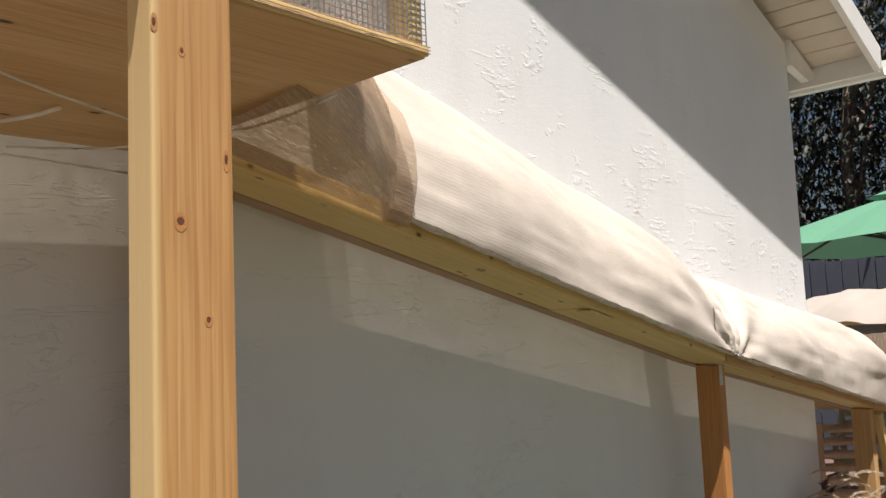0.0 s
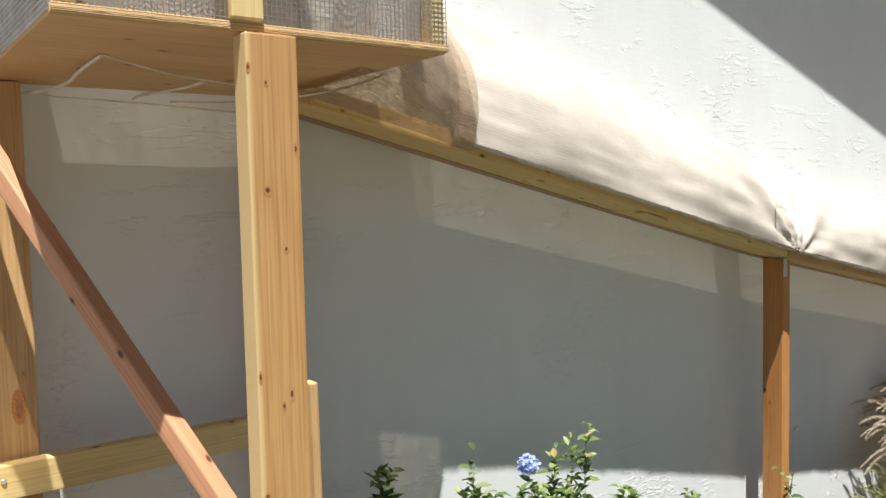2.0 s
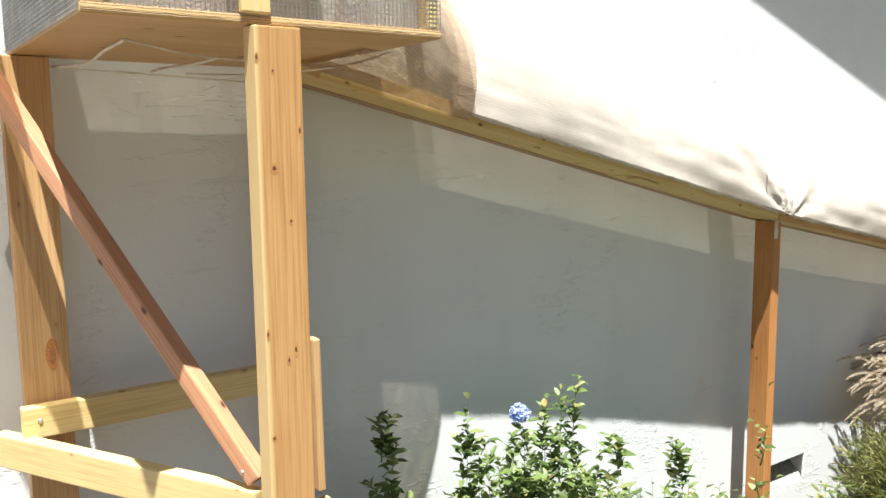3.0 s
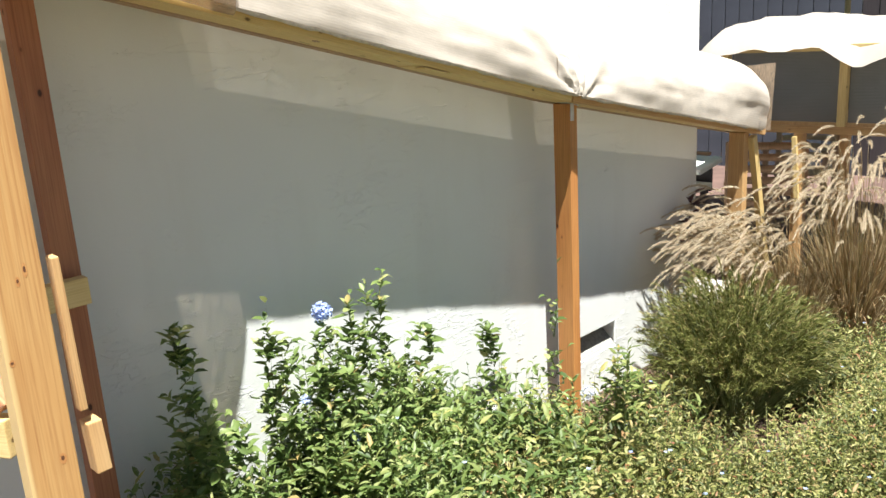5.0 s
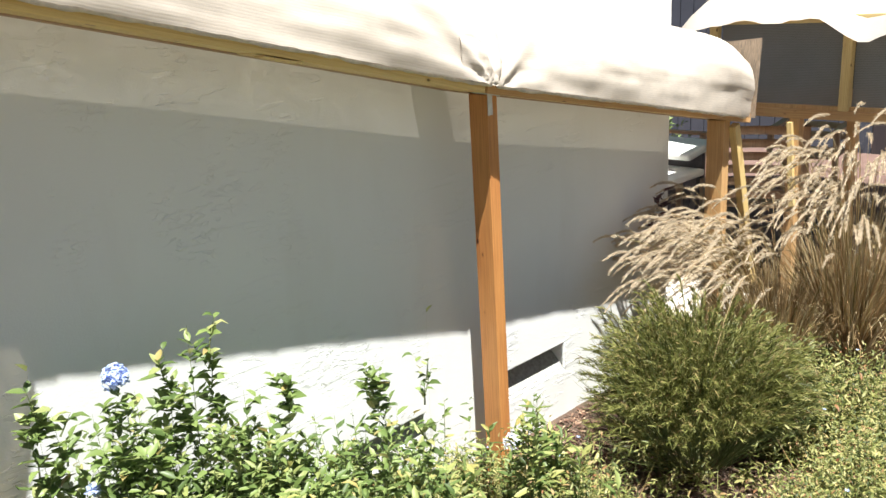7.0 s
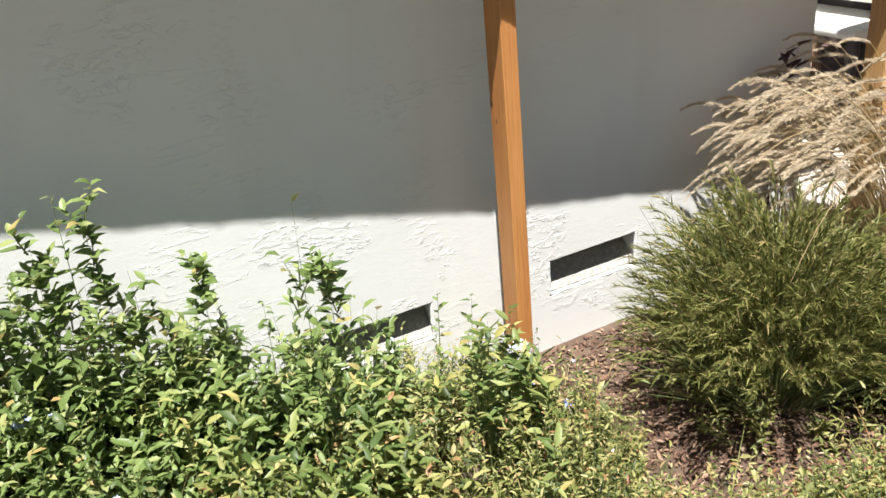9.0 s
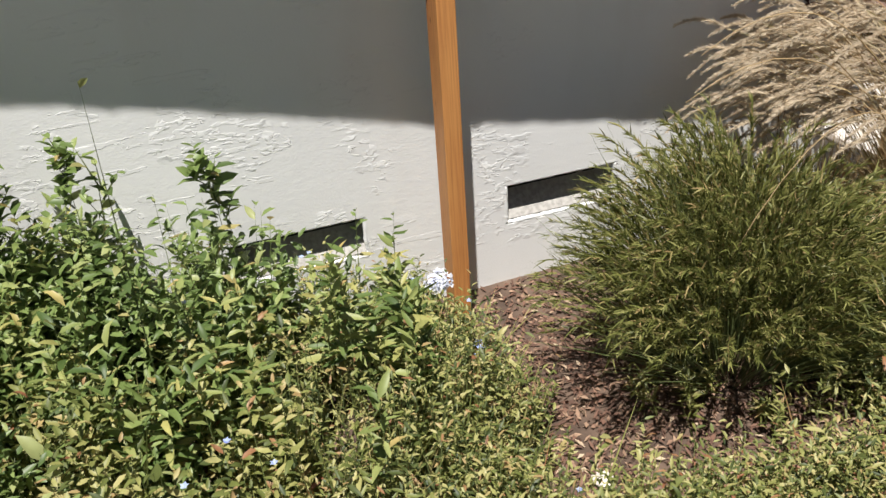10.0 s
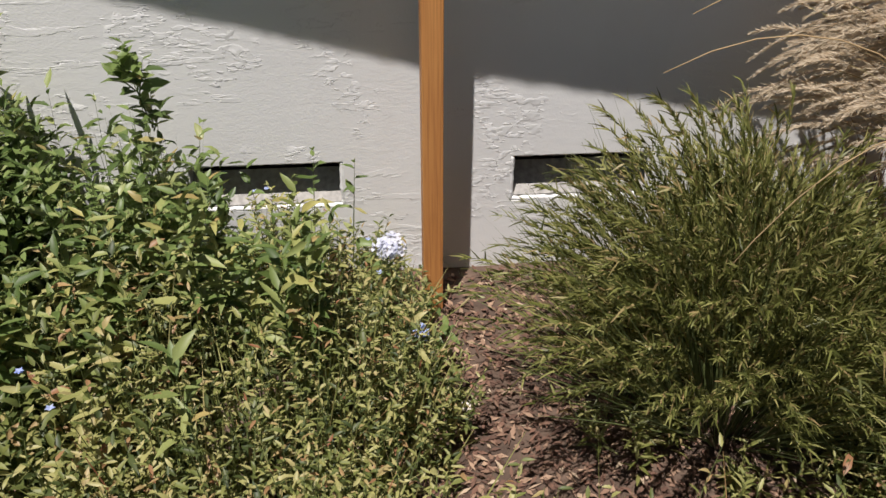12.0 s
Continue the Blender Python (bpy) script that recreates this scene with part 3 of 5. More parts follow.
def wire_panel(name, o, u, v, nu, nv, r=0.00055):
    """A welded wire grid from o along u and v."""
    o, u, v = np.array(o), np.array(u), np.array(v)
    vs, fs = [], []

    def wire(a, b):
        d = unit(b - a)
        p = unit(np.cross(d, np.cross(u, v)))
        q = np.cross(d, p)
        k = len(vs)
        for e in (a, b):
            vs.extend([e + r * (p + q), e + r * (p - q), e - r * (p + q), e - r * (p - q)])
        fs.extend([(k + i, k + (i + 1) % 4, k + 4 + (i + 1) % 4, k + 4 + i) for i in range(4)])
    for i in range(nu + 1):
        wire(o + u * i / nu, o + u * i / nu + v)
    for j in range(nv + 1):
        wire(o + v * j / nv, o + v * j / nv + u)
    return pydata(name, vs, fs)


part("front_mesh", wire_panel("front_mesh", (BX0, BY0 - 0.003, BZ + 0.005), (BX1 - BX0, 0, 0), (0, 0, BH), 78, 119), STEEL, encl, "welded wire mesh")
part("side_mesh", wire_panel("side_mesh", (BX0 - 0.003, BY0, BZ + 0.005), (0, BY1 - BY0, 0), (0, 0, BH), 86, 119), STEEL, encl, "welded wire mesh")


def wavy(a, u, v, nu, nv, amp, seed, normal):
    """A slack cloth panel from a along u and v."""
    a, u, v, nrm = Vector(a), Vector(u), Vector(v), Vector(normal)
    return [[a + u * (i / nu) + v * (j / nv) + nrm * amp * noise.noise((i * 5.0 / nu, j * 3.0 / nv, seed)) for j in range(nv + 1)] for i in range(nu + 1)]


part("back_cloth", sheet("back_cloth", wavy((BX0 + 0.02, BY1 - 0.20, BZ + 0.02), (BX1 - BX0 - 0.04, 0, 0), (0, 0, 0.5), 16, 10, 0.02, 3.1, (0, 1, 0))), CLOTH, encl, "beige shade cloth lining")
part("front_cloth", sheet("front_cloth", wavy((0.62, BY0 + 0.045, BZ + 0.02), (0.20, 0, 0), (0, 0, 0.5), 10, 10, 0.02, 6.1, (0, 1, 0))), CLOTH, encl, "beige shade cloth lining")
part("front_cloth", sheet("front_cloth", wavy((0.20, BY0 + 0.05, BZ + 0.02), (0.215, 0, 0), (0, 0, 0.5), 10, 10, 0.015, 9.1, (0, 1, 0))), CLOTH, encl, "beige shade cloth lining")
# net added above the view to dim the sun on the wall behind
part("upper_net", sheet("upper_net", wavy((BX0 + 0.02, BY0 + 0.05, BZ + 0.53), (BX1 - BX0 - 0.03, 0, 0), (0, 0, 0.46), 12, 8, 0.012, 4.4, (0, 1, 0))), OPEN_NET, encl, "unseen net added to half-shade the wall")
part("roof_cloth", sheet("roof_cloth", wavy((BX0 - 0.02, BY0 - 0.02, BZ + BH + 0.045), (BX1 - BX0 + 0.04, 0, 0), (0, BY1 - BY0 + 0.07, 0), 14, 14, 0.02, 1.7, (0, 0, 1))), NET, encl, "beige shade cloth roof")
# legs, rails and brace
FP = (0.474, 0.741)
board("front_leg", (FP[0], FP[1], GROUND), (FP[0], FP[1], BZ - 0.002), 0.086, 0.048, POST_PINE, encl, label="new pine front post with knots")
board("back_leg", (0.19, 1.445, GROUND), (0.19, 1.445, BZ - 0.002), 0.10, 0.045, PINE, encl, label="pine back post")
board("back_leg", (0.808, 1.445, GROUND), (0.808, 1.445, 2.009), 0.067, 0.045, CEDAR, encl, label="dark red cedar back post")
board("rail", (0.125, 1.385, 1.195), (0.835, 1.385, 1.20), 0.072, 0.036, PALE, encl, label="pale lumber cross rail")
board("rail", (0.085, 1.45, 1.130), (0.44, 0.790, 1.130), 0.075, 0.034, PALE, encl, (0.88, 0.47, 0), "pale lumber side rail")
m, n = beam_at((0.090, 1.40, 2.012), (0.442, 0.80, 1.185), (0.86, 0.5, 0))
part("brace", box_bm(0.036, 0.036, n, 0.004), BRACEWOOD, encl, "reddish cedar diagonal brace", at=m)
board("lath", (0.572, 0.812, 1.128), (0.566, 0.806, 1.438), 0.015, 0.03, PINE, encl, label="short pale pine strip behind the front post")
board("block", (0.59, 0.815, 0.99), (0.585, 0.815, 1.10), 0.03, 0.04, PINE, encl, label="small pine block")
screws = [(0.086, 1.372, 1.975), (0.16, 1.365, 1.200), (0.13, 1.345, 1.135), (0.417, 0.81, 1.20)]
for p in screws:
    bm = bmesh.new()
    bmesh.ops.create_cone(bm, cap_ends=True, segments=10, radius1=0.006, radius2=0.004, depth=0.003)
    part("screw", bm, STEEL, encl, "steel screw head", at=Matrix.Translation(p) @ pose(0, 0, 0, 90, 0, 0))


def cord(name, pts, r=0.0035):
    c = [Vector(p) for p in pts]
    fine_pts = []
    for i in range(len(c) - 1):
        p0, p1, p2, p3 = c[max(i - 1, 0)], c[i], c[i + 1], c[min(i + 2, len(c) - 1)]
        for k in range(6):
            t = k / 6
            fine_pts.append(0.5 * (2 * p1 + (p2 - p0) * t + (2 * p0 - 5 * p1 + 4 * p2 - p3) * t * t + (3 * p1 - p0 - 3 * p2 + p3) * t ** 3))
    fine_pts.append(c[-1])
    return part(name, tube(name, fine_pts, r), CORD, encl, "white cord hanging below the floor")


cord("cord", [(0.255, 1.46, 1.992), (0.265, 1.36, 1.985), (0.29, 1.25, 1.988), (0.295, 1.16, 2.000), (0.30, 1.02, 2.008)])
cord("cord", [(0.475, 1.46, 1.99), (0.475, 1.36, 1.99), (0.53, 1.28, 1.998), (0.56, 1.24, 2.008)])
cord("cord", [(0.30, 1.02, 2.009), (0.45, 1.10, 1.996), (0.62, 1.20, 2.0), (0.80, 1.30, 2.006)], 0.0018)
cord("cord", [(0.832, 0.93, 2.006), (0.815, 1.08, 1.992), (0.76, 1.24, 1.985), (0.66, 1.38, 1.984), (0.56, 1.46, 1.988)], 0.0022)
cord("cord", [(0.23, 1.49, 1.995), (0.5, 1.49, 1.985), (0.84, 1.49, 1.97)], 0.002)

# ---------------------------------------------------------------- cat tunnel along the wall
J1, J2, J3 = (0.80, 1.986), (2.85, 1.495), (4.72, 1.128)


def deck_z(x):
    (xa, za), (xb, zb) = (J1, J2) if x < J2[0] else (J2, J3)
    return za + (zb - za) * (x - xa) / (xb - xa)


tunnel = thing("cat_tunnel", (2.93, 1.38, GROUND), "sloping wooden cat walkway on posts, hooded with beige shade cloth", "pet tunnel")
DY0, DY1 = 1.298, 1.42
for (xa, za), (xb, zb), nm in ((J1, (2.11, deck_z(2.11)), "a"), ((2.02, deck_z(2.02) - 0.003), J2, "b"), ((J2[0] + 0.003, J2[1]), J3, "c")):
    t = 0.034
    board("walk_board", (xa, (DY0 + DY1) / 2, za + t / 2), (xb, (DY0 + DY1) / 2, zb + t / 2), t, DY1 - DY0, PALE, tunnel, (0, 1, 0), "pale pine walkway board")
board("edge_rail", (0.84, 1.285, deck_z(0.84) + 0.022), (2.84, 1.285, deck_z(2.84) + 0.022), 0.05, 0.022, PALE, tunnel, label="pine edge rail")
board("edge_rail", (2.85, 1.285, deck_z(2.85) + 0.02), (4.72, 1.285, deck_z(4.72) + 0.02), 0.045, 0.022, PINE, tunnel, label="pine edge rail")
# opaque strips added behind the hem so no sun slips under the cloth
for xa, xb in ((1.26, 2.84), (2.86, 4.62)):
    board("batten", (xa, 1.2575, deck_z(xa) + 0.039), (xb, 1.2575, deck_z(xb) + 0.039), 0.016, 0.027, PALE, tunnel, label="thin strip added behind the hem to stop light", bevel=0.002)
# back rails get a darker brown than the boards, standing for their shade
board("back_rail", (0.84, 1.4445, deck_z(0.84) + 0.018), (2.84, 1.4445, deck_z(2.84) + 0.018), 0.042, 0.045, TEAK, tunnel, label="back rail, coloured darker brown for its shade")
# added board: keeps a sun patch off the wall under the mesh section
board("back_board", (0.84, 1.4995, deck_z(0.84) + 0.035), (1.27, 1.4995, deck_z(1.27) + 0.035), 0.03, 0.062, PALE, tunnel, label="added board that blocks light from the wall below")
board("back_rail", (2.86, 1.4445, deck_z(2.86) + 0.018), (4.70, 1.4445, deck_z(4.70) + 0.018), 0.042, 0.045, TEAK, tunnel, label="back rail, coloured darker brown for its shade")
part("splice_plate", box_bm(0.12, 0.05, 0.006, 0.002), PALE, tunnel, "small wooden splice plate", at=pose(2.07, 1.30, deck_z(2.07) - 0.010, 0, 13.5, 0))
board("post", (2.931, 1.379, GROUND - 0.1), (2.931, 1.379, deck_z(2.93) - 0.001), 0.052, 0.087, RUST, tunnel, label="orange-brown stained wooden post")
part("bracket", box_bm(0.022, 0.004, 0.075, 0.001), STEEL, tunnel, "galvanised steel strap", at=pose(2.918, 1.333, deck_z(2.93) - 0.035))
part("bracket", box_bm(0.09, 0.05, 0.004, 0.001), STEEL, tunnel, "galvanised steel plate", at=pose(2.93, 1.36, deck_z(2.93) - 0.003, 0, 13, 0))
board("post", (4.56, 1.36, GROUND - 0.1), (4.56, 1.36, deck_z(4.56) - 0.001), 0.06, 0.09, PINE, tunnel, label="pine post")
board("brace", (4.60, 1.30, deck_z(4.6) - 0.02), (4.86, 1.30, 0.25), 0.05, 0.036, PALE, tunnel, label="pale diagonal brace")
for x in (1.33, 1.60, 1.82, 2.016, 1.10):
    bm = bmesh.new()
    bmesh.ops.create_cone(bm, cap_ends=True, segments=12, radius1=0.012, radius2=0.012, depth=0.002)
    part("knot", bm, TEAK, tunnel, "dark round knot", at=pose(x, 1.30 + 0.02 * math.sin(x * 9), deck_z(x) - 0.0015, 0, 13.5, 0))


def hood(x0, x1, nx, hgt, seed, bulge=0.05, flutter=0.012, lip=0.02, fold=0.03, funnel=0.0, tuck=0):
    """The cloth over the walkway: from the front lip up and over to the wall."""
    g = []
    na = 40
    for i in range(nx + 1):
        x = x0 + (x1 - x0) * i / nx
        h = hgt(x)
        row = []
        for k in range(na + 1):
            s = k / na
            a = s * math.pi / 2
            yf = 1.237 - bulge * math.sin(min(1, s * 2.2) * math.pi) * h / 0.3 - funnel * max(0.0, 1 - (x - 0.80) / 0.42) ** 0.8
            boxy = max(0.0, min(1.0, (x - 3.2) / 1.2))
            deep = 0.36 * s + 0.64 * (1 - math.cos(a))
            y = yf + (WALL_Y - 0.004 - yf) * (deep + boxy * (s ** 2.6 - deep))
            z = deck_z(x) + 0.045 - lip * (1 - s) ** 6 + h * (math.sin(a) + boxy * (math.sin(a) ** 0.7 - math.sin(a)) * min(1.0, 12 * s))
            f = (noise.noise((x * 2.6 + s * 1.2, s * 1.6, seed)) + 0.3 * noise.noise((x * 7.0 + s * 5.0, s * 1.5, seed + 6))) * fold * math.sin(math.pi * min(1, s * 1.15)) + noise.noise((x * 14, s * 9, seed + 4)) * 0.0025 + (0.007 * noise.noise((x * 2.6, s * 17 + x * 2.0, seed + 7)) * max(0, 1 - 1.6 * s) + 0.011 * noise.noise((x * 5, s * 34 - x * 2.0, seed + 8)) * max(0, 1 - 4.5 * s)) * min(1, 12 * s)
            pinch = 0.018 * math.exp(-((x - 2.85) / (0.48 if x < 2.85 else 0.32)) ** 2) * math.sin(11 * math.atan2(s * 0.5 + 0.01, x - 2.851)) * min(1, 0.25 + 2 * s) * (1 - 0.5 * s)
            f += pinch
            hem = 0.5 * flutter * noise.noise((x * 30, 0.0, seed + 9)) * (1 - s) ** 8
            row.append((x + 0.02 * noise.noise((x * 3, s * 4, seed + 2)) * math.sin(math.pi * s), y - f * math.cos(a) - abs(hem), z + f * math.sin(a) + hem))
        # the mesh is tucked back under to the walkway's front edge
        (fx, fy, fz), low = row[0], deck_z(x) + 0.012
        g.append([(fx, 1.272 + (fy - 1.272) * q / tuck, low + (fz - low) * q / tuck - 0.012 * math.sin(math.pi * q / tuck)) for q in range(tuck)] + row)
    return sheet("hood", g)


def h_mid(x):
    return 0.45 - 0.055 * (x - 1.25) - 0.11 * math.exp(-((x - 2.88) / 0.22) ** 2)


def h_end(x):
    end_round = max(0.0, (x - 4.5) / 0.14)
    return (0.33 if x > 2.86 else 0.315) + 0.02 * (x - 2.85) - 0.08 * math.exp(-((x - 2.86) / 0.16) ** 2) - 0.05 * end_round ** 2


part("hood_mesh", hood(0.765, 1.285, 42, lambda x: 0.49 - 0.06 * (x - 0.8), 2.2, 0.03, 0.004, 0.03, 0.035, 0.28, 8), BROWN_CLOTH, tunnel, "brownish see-through mesh section")
part("hood_cloth", hood(1.22, 2.86, 150, h_mid, 5.5, 0.012, 0.005, 0.022, 0.038), CLOTH, tunnel, "beige shade cloth hood with a ragged hem")
part("hood_cloth", hood(2.70, 4.62, 160, h_end, 8.5, 0.02, 0.006, 0.02, 0.030), CLOTH, tunnel, "beige shade cloth hood, gathered at the post")
# ragged hem rolls under the cloth's front edge
for x0, x1, seed, n in ((1.27, 2.84, 5.5, 160), (2.87, 4.6, 8.5, 150)):
    pts, rad = [], []
    for i in range(n + 1):
        x = x0 + (x1 - x0) * i / n
        pts.append((x, 1.248, deck_z(x) + 0.022 + 0.005 * noise.noise((x * 17, 0, seed))))
        rad.append(max(0.002, 0.0075 + 0.0025 * noise.noise((x * 27, 7, seed))))
    part("hem", tube("hem", pts, rad, 6), HEM_CLOTH, tunnel, "ragged rolled hem")
end = [[(4.62 + 0.035 * i / 6, 1.205 + (WALL_Y - 1.19) * j / 8, deck_z(4.62) + 0.02 + (0.37 - 0.03 * (j / 8)) * i / 6) for j in range(9)] for i in range(7)]
part("end_cloth", sheet("end_cloth", end), BROWN_CLOTH, tunnel, "cloth closing the tunnel end")

# small dark knots on the front post
for x, z, w, h in ((0.459, 1.770, 0.0055, 0.005), (0.434, 1.957, 0.003, 0.005), (0.509, 1.834, 0.003, 0.006), (0.487, 1.677, 0.0035, 0.0035), (0.436, 1.48, 0.0025, 0.006),
                   (0.488, 1.446, 0.0035, 0.007), (0.474, 1.428, 0.003, 0.005), (0.441, 1.29, 0.004, 0.0035), (0.492, 1.09, 0.005, 0.006), (0.462, 1.935, 0.003, 0.003), (0.47, 0.93, 0.005, 0.005)):
    kb = bmesh.new()
    bmesh.ops.create_circle(kb, cap_ends=True, segments=14, radius=1)
    bmesh.ops.scale(kb, vec=(0.66 * w, 0.7 * h, 1), verts=kb.verts)
    for q in kb.verts:
        q.co *= 1 + 0.3 * noise.noise(q.co * 300 + Vector((x, z, 0)) * 50)
    part("knot", kb, KNOT, encl, "small dark knot", at=pose(x, FP[1] - 0.0246, z, 90))
    kb = bmesh.new()
    bmesh.ops.create_circle(kb, cap_ends=True, segments=16, radius=1)
    bmesh.ops.scale(kb, vec=(1.25 * w, 1.9 * h, 1), verts=kb.verts)
    part("knot_rim", kb, KNOT_RIM, encl, "orange-brown rim of a knot", at=pose(x + 0.0004, FP[1] - 0.0243, z - 0.25 * h, 90))
# grain knot on the back post
kb = bmesh.new()
bmesh.ops.create_circle(kb, cap_ends=True, segments=24, radius=1)
bmesh.ops.scale(kb, vec=(0.014, 0.038, 1), verts=kb.verts)
part("knot", kb, RUST, encl, "oval reddish knot", at=pose(0.203, 1.4216, 1.335, 90))
kb = bmesh.new()
bmesh.ops.create_circle(kb, cap_ends=True, segments=24, radius=1)
bmesh.ops.scale(kb, vec=(0.007, 0.022, 1), verts=kb.verts)
part("knot", kb, CEDAR, encl, "oval reddish knot", at=pose(0.204, 1.4210, 1.332, 90))

# rising hood beyond the enclosure, mostly unseen, its depth set to half-shade the wall
left = []
for i in range(13):
    s = i / 12
    row = []
    for k in range(15):
        a = k / 14 * math.pi / 2
        row.append((0.10 - 0.45 * s + 0.02 * noise.noise((s * 6, k * 0.2, 1.0)), WALL_Y - 0.004 - 0.50 * math.cos(a), 2.09 + 1.25 * s + 0.24 * math.sin(a)))
    left.append(row)
lt = tagged(part("climbing_tunnel", sheet("climbing_tunnel", left), OPEN_NET), "beige shade cloth tunnel up the wall, mostly unseen, sized to shade it", "pet tunnel")

# ---------------------------------------------------------------- planting in front of the wall


def scatter(n, fn):
    """n places drawn by fn, which returns x, y or None."""
    out = []
    while len(out) < n:
        p = fn()
        if p is not None:
            out.append(p)
    return np.array(out)


def stems_and_leaves(base, tops, per, leaf_len, leaf_wide, start=0.15, spread=0.9):
    """Leaves set spirally along straight stems from base to tops."""
    n = len(base)
    s = start + (1 - start) * (np.arange(per) + rng.uniform(0, 1, (n, per))) / per
    pos = base[:, None] + (tops - base)[:, None] * s[..., None]
    ang = rng.uniform(0, 6.28, (n, 1)) + np.arange(per) * 2.4 + rng.normal(0, 0.3, (n, per))
    lift = rng.uniform(0.0, 0.9, (n, per)) * (0.4 + s)
    way = np.stack([np.cos(ang) * spread, np.sin(ang) * spread, lift], -1)
    size = (1.08 - 0.38 * s) * rng.uniform(0.65, 1.25, (n, per))
    return pos.reshape(-1, 3), way.reshape(-1, 3), (leaf_len * size).ravel(), (leaf_wide * size).ravel()


def stem_mesh(name, base, tops, r):
    return blade_mesh(name, base, tops - base, np.linalg.norm(tops - base, axis=1), np.full(len(base), r), np.zeros(len(base)), 2)


def flower_head(parent, at, radius, count, mat, label):
    """A round cluster of five-petalled flowers."""
    d = unit(rng.normal(0, 1, (count, 3)) + np.array([0, -0.3, 0.5]))
    c = np.array(at) + d * radius * rng.uniform(0.55, 1.15, (count, 1)) * np.array([1.0, 1.0, 0.85])
    pos, way = [], []
    for p, n in zip(c, d):
        u = unit(np.cross(n, rng.normal(0, 1, 3)))
        w = np.cross(n, u)
        for k in range(5):
            a = k * 1.2566
            pos.append(p)
            way.append(u * math.cos(a) + w * math.sin(a) + 0.2 * n)
    pos, way = np.array(pos), np.array(way)
    L = rng.uniform(0.011, 0.018, len(pos))
    return part("flower_head", leaf_mesh("flower_head", pos, way, L, L * 0.8, 0.05, 0.0), mat, parent, label)


def shrub(name, x, y, radius, tops_z, n, label, per=18, leaf=0.052, mat=None, lean=(0, 0), low=0.45):
    t = thing(name, (x, y, ground_z(x, y)), label, "shrub", "shrubs along the wall")
    r = radius * np.sqrt(rng.uniform(0, 1, n))
    a = rng.uniform(0, 6.28, n)
    base = np.stack([x + 0.5 * r * np.cos(a), y + 0.5 * r * np.sin(a), np.full(n, GROUND)], 1)
    tz = tops_z * (low + (1 - low) * rng.uniform(0, 1, n) ** 1.4 * (1 - 0.35 * (r / radius) ** 2))
    tops = np.stack([x + r * np.cos(a) + lean[0] * tz, np.minimum(y + r * np.sin(a) + lean[1] * tz, WALL_Y - 0.03), tz], 1)
    part("branching", stem_mesh("branching", base, tops, 0.005), STEM, t)
    p, w, L, W = stems_and_leaves(base, tops, per, leaf, leaf * 0.36)
    p[:, 1] = np.minimum(p[:, 1], WALL_Y - 0.02)
    part("foliage", leaf_mesh("foliage", p, w, L, W), mat or LEAF, t)
    return t


def spray(parent, x, y, z0, z1, n, leaf, lean=0.03):
    """One tall loose shoot with paired leaves."""
    base = np.array([[x, y, z0]])
    tops = np.array([[x + lean, y, z1]])
    part("shoot", stem_mesh("shoot", base, tops, 0.004), STEM, parent)
    p, w, L, W = stems_and_leaves(base, tops, n, leaf, leaf * 0.38, 0.05)
    part("shoot_foliage", leaf_mesh("shoot_foliage", p, w, L, W), LEAF, parent)


def spire(parent, x, y, z0, z1, girth, per=9, small=1.0):
    """An upright leafy shoot with short side twigs, denser towards its base."""
    n = max(5, int((z1 - z0) * 24))
    f = np.sort(rng.uniform(0, 1, n))
    bend = 0.03 * math.sin(x * 40)
    base = np.stack([x + bend * f ** 2 + 0.008 * np.sin(f * 9 + x * 9), np.full(n, y), z0 + (z1 - z0) * f * 0.93], 1)
    a = np.arange(n) * 2.4 + x * 31 + rng.normal(0, 0.5, n)
    out = girth * (1.1 - 0.6 * f) * rng.uniform(0.2, 1.7, n)
    tops = base + np.stack([out * np.cos(a), out * 0.9 * np.sin(a), 0.03 + 0.06 * rng.uniform(0, 1, n)], 1)
    tops[:, 1] = np.minimum(tops[:, 1], WALL_Y - 0.04)
    base, tops = np.vstack([base, [(x, y, z0 - 0.2)]]), np.vstack([tops, [(x + bend, y, z1)]])
    part("shoot", stem_mesh("shoot", base, tops, 0.0045), STEM, parent)
    p, w, L, W = stems_and_leaves(base, tops, per, 0.058 * small, 0.026 * small, 0.2)
    keep = rng.uniform(0, 1, len(L)) < 0.85
    p, w, L, W = p[keep], w[keep], L[keep], W[keep]
    p[:, 1] = np.minimum(p[:, 1], WALL_Y - 0.02)
    part("shoot_foliage", leaf_mesh("shoot_foliage", p, w, L, W), LEAF, parent)


s1 = shrub("plumbago", 1.04, 1.27, 0.23, 0.80, 250, "leafy green shrub half in the shade of the wall", 24, 0.055)
spire(s1, 0.99, 1.30, 0.25, 1.08, 0.06)
spire(s1, 1.08, 1.33, 0.25, 0.92, 0.07)
spire(s1, 0.95, 1.24, 0.15, 0.72, 0.10)
spire(s1, 1.12, 1.22, 0.15, 0.74, 0.10)
spire(s1, 1.02, 1.18, 0.15, 0.84, 0.09)
s2 = shrub("plumbago", 1.50, 1.24, 0.25, 0.93, 330, "green plumbago shrub with a pale blue flower head", 28, 0.055)
spire(s2, 1.28, 1.29, 0.35, 1.07, 0.035)
spire(s2, 1.42, 1.22, 0.2, 0.80, 0.09)
spire(s2, 1.55, 1.20, 0.2, 0.84, 0.09)
spire(s2, 1.66, 1.26, 0.25, 0.90, 0.07)
spire(s2, 1.35, 1.28, 0.3, 0.93, 0.065)
spire(s2, 1.47, 1.25, 0.3, 0.90, 0.07)
